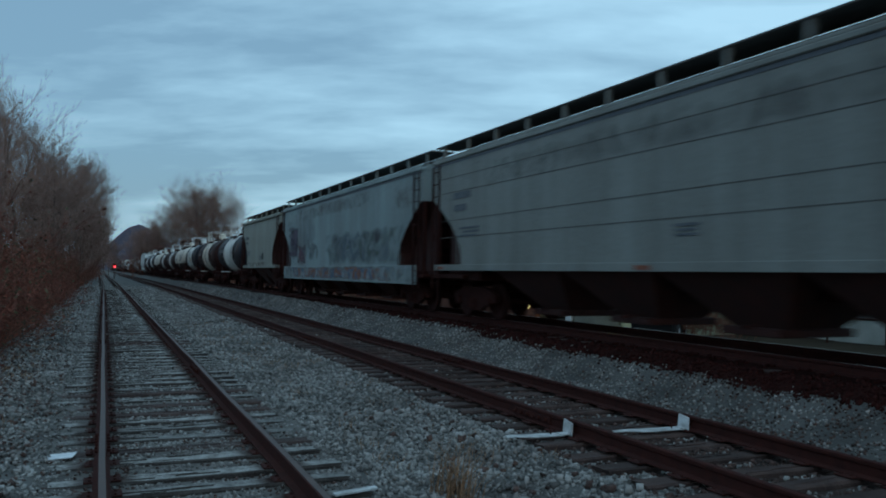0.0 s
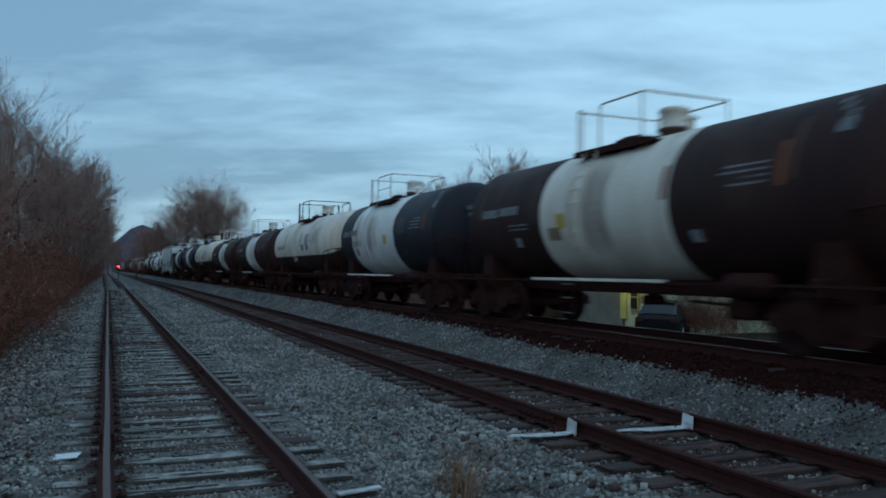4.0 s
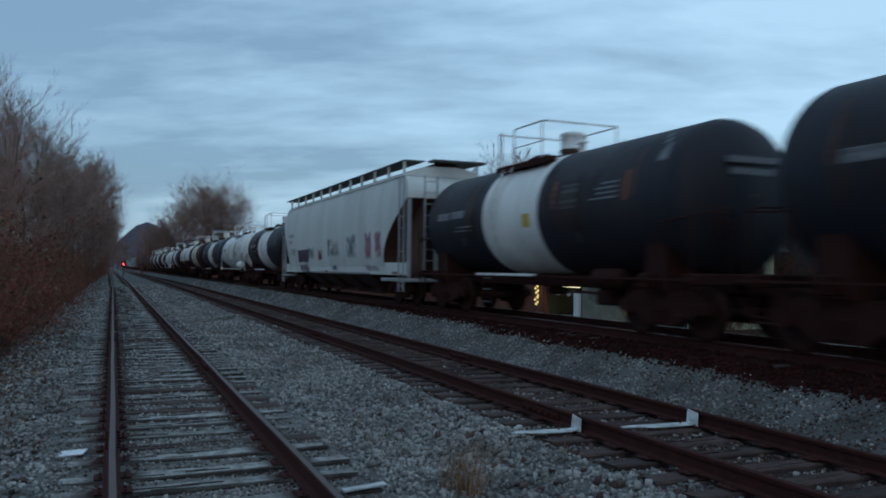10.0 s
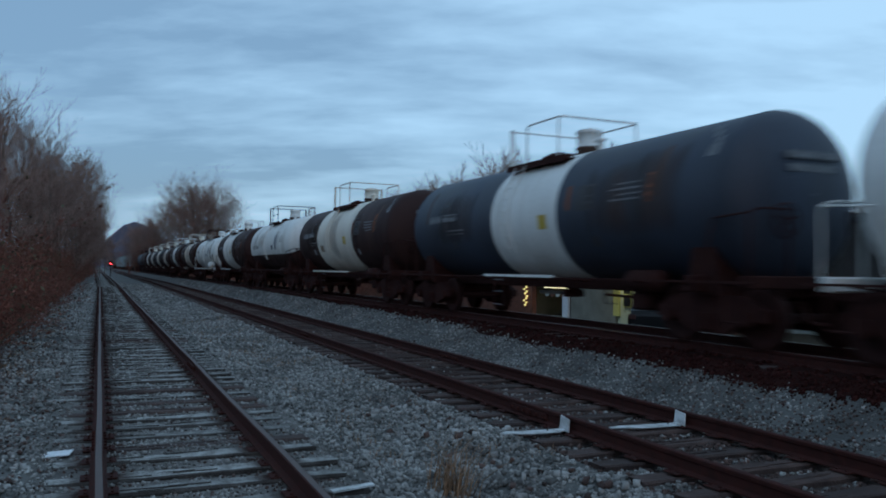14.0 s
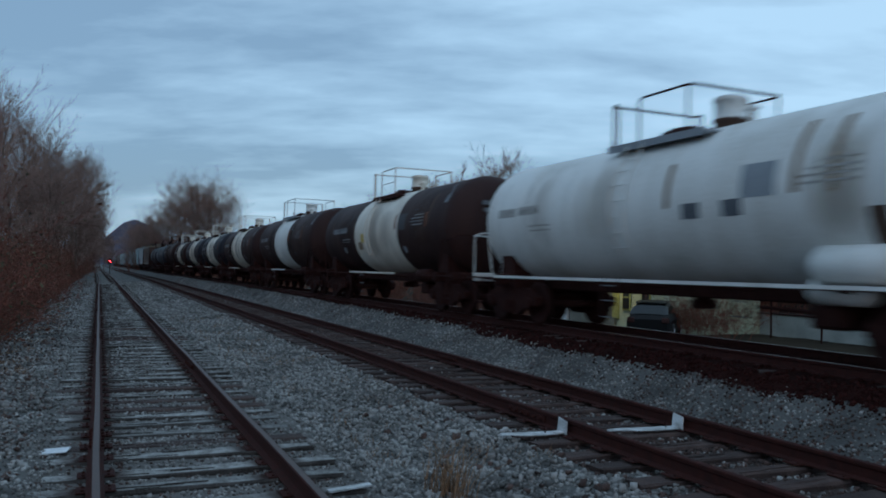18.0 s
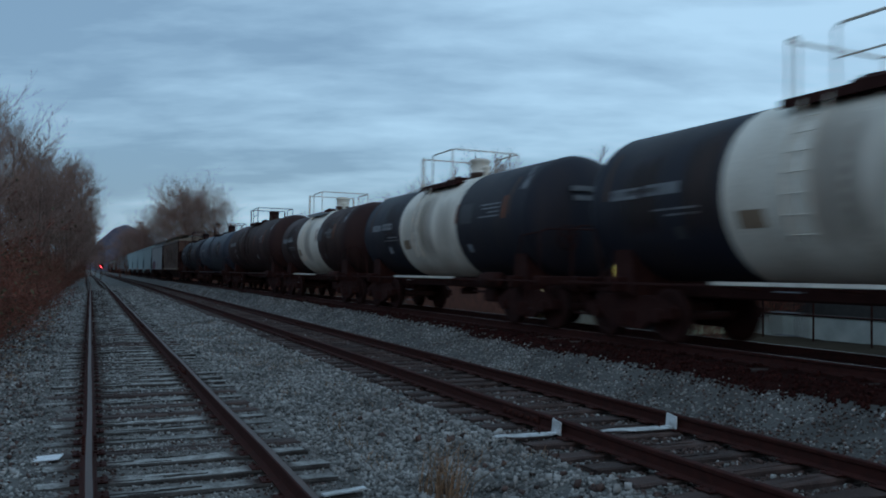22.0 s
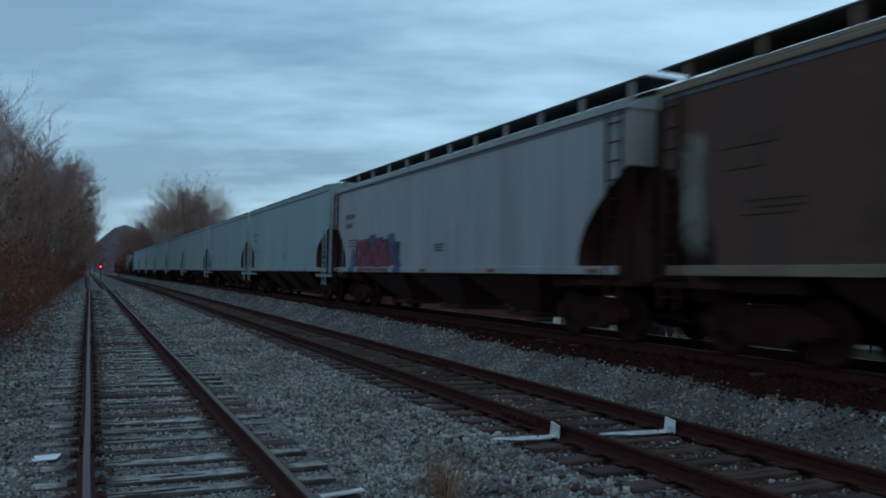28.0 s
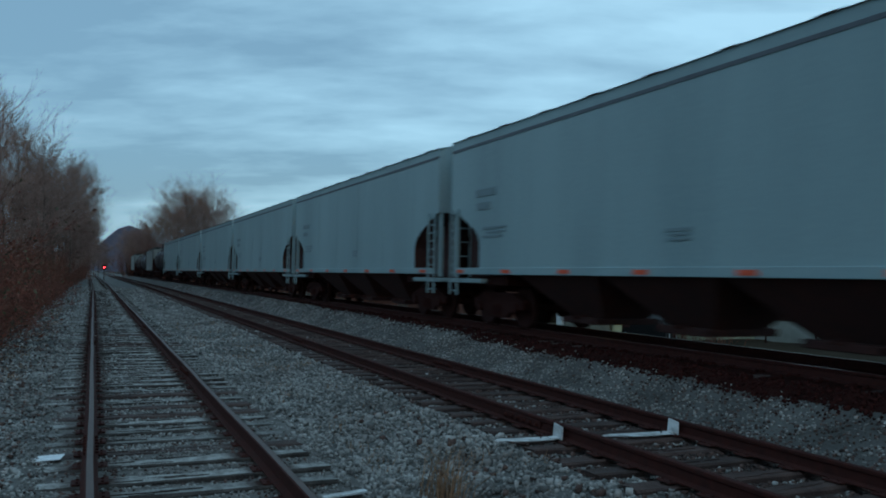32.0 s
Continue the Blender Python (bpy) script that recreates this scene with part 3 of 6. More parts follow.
def bars(car, name, material, x, spots, label):
    """Rows of unreadable lettering as plain bars on a side that faces -x."""
    for y, z, w, h in spots:
        s = Shape()
        s.box((x - 0.012, y - w / 2, z - h / 2), (x + 0.012, y + w / 2, z + h / 2))
        hang(name, s.mesh(name, material), car, pose(0, 0, 0), label)


def patch(car, name, material, r, zc, y0, y1, a0, a1, label=""):
    """A painted patch that hugs the shell on the side that faces -x; angles in radians up from mid-height."""
    n = max(2, int(abs(a1 - a0) / 0.12) + 1)
    v = []
    for k in range(n + 1):
        a = a0 + (a1 - a0) * k / n
        for y in (y0, y1):
            v.append((-(r + 0.004) * math.cos(a), y, zc + (r + 0.004) * math.sin(a)))
    f = [(2 * k, 2 * k + 1, 2 * k + 3, 2 * k + 2) for k in range(n)]
    return hang(name, mesh_of(name, v, f, material, None, True), car, None, label)


def spray_mat(colours, seed, cover, grain, soft=0.12, most=0.92, tall=1.0):
    """Sprayed or streaked paint with a ragged edge of its own."""
    m = bpy.data.materials.new("spray_paint")
    m.use_nodes = True
    nt = m.node_tree
    b = nt.nodes["Principled BSDF"]

    def calc(op, *args):
        n = nt.nodes.new("ShaderNodeMath")
        n.operation = op
        for k, a in enumerate(args):
            if isinstance(a, (int, float)):
                n.inputs[k].default_value = a
            else:
                nt.links.new(a, n.inputs[k])
        return n.outputs[0]

    tc = nt.nodes.new("ShaderNodeTexCoord")
    sp = nt.nodes.new("ShaderNodeSeparateXYZ")
    nt.links.new(tc.outputs["Generated"], sp.inputs[0])
    u = calc("ABSOLUTE", calc("MULTIPLY_ADD", sp.outputs[1], 2.0, -1.0))
    v = calc("ABSOLUTE", calc("MULTIPLY_ADD", sp.outputs[2], 2.0, -1.0))
    inner = calc("SUBTRACT", 1.0, calc("POWER", calc("MAXIMUM", u, v), 3.0))

    def cloud(scale, shift, detail):
        mp = nt.nodes.new("ShaderNodeMapping")
        mp.inputs["Location"].default_value = (shift, 2.3 * shift, 0.7 * shift)
        mp.inputs["Scale"].default_value = (tall, 1, tall)
        nt.links.new(tc.outputs["Object"], mp.inputs[0])
        n = nt.nodes.new("ShaderNodeTexNoise")
        n.inputs["Scale"].default_value, n.inputs["Detail"].default_value, n.inputs["Distortion"].default_value = scale, detail, 1.2
        nt.links.new(mp.outputs[0], n.inputs["Vector"])
        return n.outputs[0]

    edge = calc("ADD", cloud(1.7 * grain, seed * 1.37, 3.0), calc("MULTIPLY", inner, 0.5))
    al = nt.nodes.new("ShaderNodeMapRange")
    al.inputs[1].default_value, al.inputs[2].default_value = 1.05 - 0.5 * cover, 1.05 + soft - 0.5 * cover
    al.inputs[4].default_value = most
    nt.links.new(edge, al.inputs[0])
    nt.links.new(al.outputs[0], b.inputs["Alpha"])
    r = nt.nodes.new("ShaderNodeValToRGB")
    while len(r.color_ramp.elements) < len(colours) * 2:
        r.color_ramp.elements.new(0.5)
    n = len(colours)
    for k, c in enumerate(colours):
        a, z = 0.33 + 0.34 * k / n, 0.33 + 0.34 * (k + 0.75) / n
        r.color_ramp.elements[2 * k].position, r.color_ramp.elements[2 * k + 1].position = a, z
        r.color_ramp.elements[2 * k].color = r.color_ramp.elements[2 * k + 1].color = (*c, 1)
    nt.links.new(cloud(1.3 * grain, seed * 0.71 + 5, 2.0), r.inputs[0])
    nt.links.new(r.outputs[0], b.inputs["Base Color"])
    b.inputs["Roughness"].default_value = 0.65
    return m


GRIME_DARK = [spray_mat([(0.055, 0.024, 0.017), (0.030, 0.016, 0.013), (0.075, 0.032, 0.02)], 60 + k, 0.55, 0.7, 0.45, 0.7, 0.12) for k in range(3)]
GRIME_PALE = [spray_mat([(0.36, 0.27, 0.20), (0.27, 0.21, 0.165), (0.44, 0.36, 0.28)], 64 + k, 0.5, 0.8, 0.5, 0.38, 0.1) for k in range(3)]


GRIME_WASH = spray_mat([(0.20, 0.13, 0.09), (0.30, 0.22, 0.16), (0.15, 0.10, 0.075)], 71, 0.75, 0.8, 0.6, 0.6, 0.12)


def head_profile(half, r, depth):
    return [(half - depth + depth * math.sin(a), max(0.02, r * math.cos(a) ** 0.8)) for a in [math.pi / 2 * k / 8 for k in range(9)]]


def tank_car(s0, s1, base, label, band=None, band_mat=None, r=1.41, top=3.84, lower=None, shift=0.0, end_rails=None, dome_mat=None, rail_mat=None, seed=0, stripe=None):
    rng = random.Random(seed)
    length, mid = s1 - s0, (s0 + s1) / 2
    car = tagged(new("tank_car"), label, "tank car", "cars of the train")
    CARS.append((car, mid))
    half = length / 2 - 0.72
    zc = top - r
    depth = 0.62
    # shell
    head = head_profile(half, r, depth)
    edges = [-(half - depth), half - depth]
    if band:
        edges = [-(half - depth), shift - band, shift + band, half - depth]
    prof = [(-y, q) for y, q in reversed(head)]
    cyl = []
    for a, b in zip(edges, edges[1:]):
        steps = max(1, int((b - a) / 1.5))
        cyl += [a + (b - a) * k / steps for k in range(1, steps + 1)]
    prof += [(y, r) for y in cyl[:-1]] + head
    s = Shape()
    s.lathe_y(prof, 48, 0, zc)
    mats = [base, band_mat or base, lower or base]
    k = 0
    for seg in range(len(prof) - 1):
        y = (prof[seg][0] + prof[seg + 1][0]) / 2
        for j in range(48):
            t = 2 * math.pi * (j + 0.5) / 48
            s.i[k] = 1 if band and abs(y - shift) < band else 0
            if lower and math.cos(t) < -0.34:
                s.i[k] = 2
            k += 1
    hang("tank", s.mesh("tank", mats, True), car)
    # weld rings
    for y in [e for e in edges] + ([shift] if band else [-1.6, 1.6]):
        w = Shape()
        w.lathe_y([(y - 0.03, r + 0.001), (y - 0.015, r + 0.006), (y + 0.015, r + 0.006), (y + 0.03, r + 0.001)], 48, 0, zc, [1 if band and abs(y - shift) < band else 0] * 3)
        if lower:
            w.i = [2 if math.cos(2 * math.pi * (k % 48 + 0.5) / 48) < -0.34 else 0 for k in range(len(w.f))]
        hang("weld_seam", w.mesh("weld_seam", mats, True), car)
    # cradle, sill
    u = Shape()
    u.box((-0.38, -length / 2 + 0.75, 0.78), (0.38, length / 2 - 0.75, 1.08), bevel=0.03)
    for y in (-half + 1.15, half - 1.15):
        u.prism([(y - 0.35, 0.80), (y + 0.35, 0.80), (y + 0.22, zc - 0.4), (y - 0.22, zc - 0.4)], -1.15, 1.15)
        u.box((-1.45, y - 0.12, 0.85), (1.45, y + 0.12, 1.12), bevel=0.02)
    hang("underframe", u.mesh("underframe", DARKSTEEL), car)
    for y in (-half + 1.15, half - 1.15):
        truck_parts(car, y)
    coupler_part(car, length / 2 - 0.8, 1)
    coupler_part(car, -length / 2 + 0.8, -1)
    # side walkway rails
    rm = stripe or (band_mat or base)
    for x in (-1.5, 1.5):
        g = Shape()
        span = band + 0.05 if band else half - 1.2
        c = shift if band else 0
        g.box((x - 0.03, c - span, 1.02), (x + 0.03, c + span, 1.075), 0)
        for y in (-half - 0.3, half + 0.3):
            g.box((x - 0.02, min(y, c), 1.0), (x + 0.02, max(y, c), 1.035), 1)
        for q in range(7):
            y = -half + 0.4 + q * (2 * half - 0.8) / 6
            g.rod((x, y, 1.0), (x * 0.6, y, 0.95), 0.02, 5, 1)
        hang("running_board", g.mesh("running_board", [rm, DARKSTEEL]), car)
    # end sills with grab rails
    em = end_rails or DARKSTEEL
    for way in (-1, 1):
        e = Shape()
        y = way * (length / 2 - 0.62)
        e.box((-1.45, min(y, y - way * 0.16), 0.92), (1.45, max(y, y - way * 0.16), 1.12), bevel=0.02)
        hang("end_sill", e.mesh("end_sill", em), car)
        for x in (-1.42, 1.42):
            e = Shape()
            e.path([(x, y, 1.1), (x, y, 2.05), (x * 0.86, y - way * 0.02, 2.12), (x * 0.45, y, 2.12), (x * 0.45, y, 1.1)], 0.017)
            e.path([(x, y - way * 1.0, 1.05), (x, y - way * 0.75, 2.0), (x, y, 2.05)], 0.017)
            hang("grab_rail", e.mesh("grab_rail", em), car)
            e = Shape()
            e.path([(x, y - way * 0.1, 0.95), (x, y - way * 0.1, 0.42), (x, y - way * 0.5, 0.42), (x, y - way * 0.5, 0.95)], 0.02)
            hang("sill_step", e.mesh("sill_step", DARKSTEEL), car)
    b = Shape()
    b.lathe_y([(0.0, 0.26), (0.02, 0.28), (0.04, 0.26)], 20)
    for a in range(5):
        t = a * 1.2566
        b.rod((0, 0.02, 0), (0.26 * math.sin(t), 0.02, 0.26 * math.cos(t)), 0.014, 5)
    hang("brake_wheel", b.mesh("brake_wheel", DARKSTEEL), car, pose(-0.7, -length / 2 + 0.60, 1.95))
    # manway, valve housing and platform
    dm = dome_mat or (band_mat or base)
    d = Shape()
    d.lathe_y([(-0.2, 0.28), (0.10, 0.28), (0.12, 0.31), (0.16, 0.31), (0.18, 0.28), (0.47, 0.28), (0.48, 0.30), (0.54, 0.30), (0.57, 0.26), (0.60, 0.14), (0.61, 0.02)], 24, index=[1, 1, 1, 1, 0, 0, 0, 0, 0, 0])
    broad = 1.4 if seed == 11 else 1.0
    for p in d.v:
        p.x, p.y, p.z = p.x * broad, -p.z * broad, p.y
    hang("manway", d.mesh("manway", [dm, STAIN_DARK], True), car, pose(0, shift - 0.6, top - 0.03))
    d = Shape()
    d.lathe_y([(-0.1, 0.07), (0.24, 0.07), (0.26, 0.1), (0.30, 0.1), (0.34, 0.05)], 12)
    for p in d.v:
        p.y, p.z = -p.z, p.y
    d.rod((-0.16, 0, 0.24), (0.16, 0, 0.30), 0.03, 6)
    hang("valve_housing", d.mesh("valve_housing", DARKSTEEL if dm is BLACK else dm, True), car, pose(-0.15, shift - 1.25, top - 0.06))
    d = Shape().box((-0.5, -0.42, -0.1), (0.12, 0.42, 0.13), bevel=0.04).rod((-0.35, -0.3, 0.13), (-0.35, 0.3, 0.16), 0.035, 6)
    hang("fitting_box", d.mesh("fitting_box", DARKSTEEL), car, pose(0, shift + 0.25, top - 0.06))
    # walks on both sides of the manway, on brackets down to the shell
    wx = 1.02
    zt = zc + math.sqrt(max(0.1, r * r - 0.92 * 0.92)) + 0.17
    back = 0.2 if end_rails else 0.0
    deck = 1.42 if seed in (11, 22) else 1.12
    for x in (-1, 1):
        f = Shape()
        x0, x1 = sorted((x * 0.52, x * wx))
        f.box((x0, shift - deck, zt - 0.05), (x1, shift + 1.35 + back, zt), bevel=0.01)
        f.box((x * wx - 0.02, shift - deck, zt - 0.1), (x * wx + 0.02, shift + 1.35 + back, zt + 0.03))
        for q in range(5):
            y = shift - 1.02 + q * 0.56
            f.rod((x * 0.96, y, zt - 0.04), (x * 0.86, y, zc + math.sqrt(max(0.1, r * r - 0.74)) - 0.02), 0.025, 4)
        hang("platform", f.mesh("platform", PANELGREY if end_rails or seed in (8, 11, 22, 26) else DARKSTEEL), car)
    # one rail loop round the manway, open towards the ladder
    hi, c = top + (0.64 if end_rails else 0.71), 0.07
    ya, yb, yg0, yg1 = shift - (1.3 if seed in (11, 22) else 0.75 if end_rails else 1.0), shift + 1.27 + back, shift + 0.42 + back, shift + 1.05 + back
    for x in (-1, 1):
        X = x * wx
        h = Shape()
        h.path([(X, yg0, zt), (X, yg0, hi - c), (X, yg0 - c, hi), (X, ya + c, hi), (x * (wx - c), ya, hi)], 0.022)
        h.rod((X, ya + c, zt), (X, ya + c, hi), 0.022)
        if seed % 3 == 0 or seed == 11:
            h.rod((X, yg0, zt + 0.42), (X, ya + c, zt + 0.42), 0.015)
        hang("side_rail", h.mesh("side_rail", rail_mat or dm), car)
        h = Shape()
        h.path([(X, yg1, zt), (X, yg1, hi - c), (X, yg1 + c * 0.6, hi), (X, yb - c, hi), (x * (wx - c), yb, hi)], 0.022)
        h.rod((X, yb - c, zt), (X, yb - c, hi), 0.022)
        hang("gate_rail", h.mesh("gate_rail", rail_mat or dm), car)
    for y in (ya, yb):
        hang("end_rail", Shape().rod((-(wx - c), y, hi), (wx - c, y, hi), 0.022).mesh("end_rail", rail_mat or dm), car)
    # ladders over the shell to the walks, with steps that hang below the sill
    lm = base if not band or shift + 0.6 > shift + band else band_mat
    yl = min(shift + 0.73, shift + band - 0.3) if band else shift + 0.73
    # hanging rungs coloured pale, standing for the light they catch
    rung = once("ladder_rung", lambda: Shape().rod((0, -0.21, 0), (0, 0.21, 0), 0.011, 5).mesh("rung", STENCIL))
    shell_rung = once(("shell_rung", lm.name), lambda: Shape().rod((0, -0.21, 0), (0, 0.21, 0), 0.011, 5).mesh("rung", lm))
    for x in (-1, 1):
        def stringer():
            pts = [(x * (r + 0.05) * math.cos(a), 0, zc + (r + 0.05) * math.sin(a)) for a in (-0.6, -0.3, 0.0, 0.25, 0.5, 0.72)] + [(x * wx, 0, zt)]
            v, f = [], []
            for px, py, pz in pts:
                v += [(px - 0.014, -0.012, pz), (px + 0.014, -0.012, pz), (px + 0.014, 0.012, pz), (px - 0.014, 0.012, pz)]
            for k in range(len(pts) - 1):
                f += [(4 * k + j, 4 * k + (j + 1) % 4, 4 * k + 4 + (j + 1) % 4, 4 * k + 4 + j) for j in range(4)]
            return mesh_of("ladder", v, f, lm)
        rail = once(("stringer", x, r, zc, lm.name), stringer)
        ladder = hang("ladder", rail, car, pose(0, yl - 0.22, 0))
        hang("stringer", rail, ladder, pose(0, 0.44, 0))
        for q in range(7):
            a = -0.5 + 0.2 * q
            hang("rung", shell_rung, ladder, pose(x * (r + 0.05) * math.cos(a), 0.22, zc + (r + 0.05) * math.sin(a)))
        g = Shape()
        for y in (yl - 0.22, yl + 0.22):
            g.path([(x * 1.5, y, 1.1), (x * 1.56, y, 0.95), (x * 1.56, y, 0.36)], 0.02, 4)
        steps = hang("hanging_steps", g.mesh("hanging_steps", DARKSTEEL), car)
        for z in (0.38, 0.68, 0.95):
            hang("rung", rung, steps, pose(x * 1.56, yl, z))
    # bottom outlet, air reservoir
    o = Shape()
    o.rod((0, shift, zc - r + 0.05), (0, shift, 0.62), 0.16, 12)
    o.rod((-0.25, shift, 0.66), (0.25, shift, 0.66), 0.09, 8)
    hang("outlet_valve", o.mesh("outlet_valve", DARKSTEEL), car)
    o = Shape()
    o.lathe_y([(-0.5, 0.02), (-0.48, 0.15), (-0.4, 0.2), (0.4, 0.2), (0.48, 0.15), (0.5, 0.02)], 16)
    hang("air_reservoir", o.mesh("air_reservoir", end_rails or DARKSTEEL, True), car, pose(-1.05, -half + 2.7, 1.0))
    # lettering bars, panels and stains
    ink = INKFADED if base in (WHITE, CREAM) else STENCIL
    far_y, near_y = half * rng.uniform(0.6, 0.72), -half * rng.uniform(0.5, 0.62)
    mark = -0.13 if lower else 0.04
    patch(car, "reporting_mark", ink, r, zc, far_y - 0.05, far_y + 0.75, mark, mark + 0.14)
    patch(car, "car_number", ink, r, zc, far_y - 1.05, far_y - 0.17, mark + 0.01, mark + 0.15)
    for k in range(2):
        patch(car, "data_line", ink, r, zc, far_y - 1.5, far_y - rng.uniform(0.3, 0.7), mark - 0.18 - 0.07 * k, mark - 0.155 - 0.07 * k)
    for k in range(4):
        patch(car, "data_line", ink, r, zc, near_y - 0.55, near_y + rng.uniform(0.0, 0.5), 0.26 - 0.07 * k, 0.285 - 0.07 * k)
    if rng.random() < 0.7:
        patch(car, "test_panel", PANELGREY if base in (WHITE, CREAM) else PANELDARK, r, zc, near_y + 0.85, near_y + 1.5, -0.02, 0.34, "faded rectangular panel of test dates")
    if base in (BLACK, NAVY, BLUE):
        for k in range(3):
            patch(car, "shoulder_mark", ink, r, zc, -half + 0.80 + 0.14 * k, -half + 0.90 + 0.14 * k, 0.62 + 0.13 * k, 0.74 + 0.13 * k)
        patch(car, "shoulder_mark", ink, r, zc, -half + 0.74, -half + 0.97, 0.46, 0.62)
        for y, hz in ((-half * 0.42, -0.55), (half * 0.52, -0.5)):
            patch(car, "placard_holder", PANELGREY if seed % 2 else PANELDARK, r, zc, y - 0.11, y + 0.11, hz, hz + 0.16, "small pale placard")
        for y in (near_y + 1.75, near_y - 0.8):
            patch(car, "rust_streak", STAIN_ORANGE, r, zc, y - 0.06, y + 0.07, 0.0, rng.uniform(0.3, 0.5), "orange rust streak")
        for y in (near_y - 1.0, far_y + 0.9):
            patch(car, "rust_streak", STAIN_DARK, r, zc, y - 0.05, y + 0.06, 0.05, 0.75)
    else:
        for k in range(3):
            y = rng.uniform(-half * 0.75, half * 0.7)
            patch(car, "rust_streak", STAIN, r, zc, y - 0.06, y + 0.07, rng.uniform(-0.1, 0.1), rng.uniform(0.35, 0.8), "thin vertical rust stain")
        for k in range(2):
            y = shift - 1.2 - 0.9 * k
            patch(car, "hazard_panel", STENCILDK, r, zc, y - 0.2, y + 0.2, -0.2, -0.02)
    if end_rails:
        patch(car, "rust_blotch", STAIN_DARK, r, zc, -half + 0.95, -half + 1.35, -0.75, -0.1, "dark rust blotch over the truck")
        patch(car, "rust_blotch", STAIN_DARK, r, zc, -half + 1.8, -half + 2.1, -0.7, -0.2, "dark rust blotch over the truck")
        s = Shape()
        s.lathe_y([(-0.62, 0.02), (-0.6, 0.2), (-0.5, 0.27), (0.5, 0.27), (0.6, 0.2), (0.62, 0.02)], 18)
        hang("side_reservoir", s.mesh("side_reservoir", end_rails, True), car, pose(-1.28, -half + 2.3, 1.33), "white-painted cylinder on the sill")
    for q in range(4):
        g = Shape()
        g.box((-0.55 + 0.05 * q, -half - 0.012 + 0.02 * q, zc + 0.55 - 0.2 * q), (0.55 - 0.08 * q, -half + 0.06, zc + 0.66 - 0.2 * q))
        hang("end_stencil", g.mesh("end_stencil", ink), car)
    # grime washed down the shell
    for k in range(4):
        y, wide = rng.uniform(-half * 0.85, half * 0.6), rng.uniform(0.9, 2.4)
        pale = base in (WHITE, CREAM) or (band and abs(y + wide / 2 - shift) < band)
        if band:
            lo_y, hi_y = (shift - band, shift + band) if pale else ((-half + 0.8, shift - band) if y < shift else (shift + band, half - 0.8))
            y, wide = max(y, lo_y), min(y + wide, hi_y) - max(y, lo_y)
        if wide > 0.35:
            patch(car, "grime_stain", (GRIME_PALE if pale else GRIME_DARK)[k % 3], r + 0.001, zc, y, y + wide, -0.2 if lower else -0.55, rng.uniform(0.6, 1.0), "streaky grime")
    if band_mat is CREAM:
        patch(car, "rust_wash", GRIME_WASH, r + 0.002, zc, shift - 0.55, shift + 0.75, -0.75, 0.85, "brown wash of rust below the manway")
        patch(car, "placard", STAIN, r, zc, shift + band * 0.62, shift + band * 0.62 + 0.5, -0.42, -0.22, "stained brown placard")
    o = Shape()
    o.box((-0.95, -half + 2.75, 0.46), (0.3, -half + 3.35, 0.80), bevel=0.05).rod((-0.6, -half + 3.3, 0.66), (-0.6, -half + 4.6, 0.70), 0.03, 6)
    hang("brake_gear", o.mesh("brake_gear", DARKSTEEL), car)
    if band and rng.random() < 0.6 and seed not in (11, 22):
        y = shift + rng.choice((-1, 1)) * band * 0.6
        patch(car, "placard", YELLOW, r, zc, y - 0.17, y + 0.17, -0.24, -0.02)
    return car


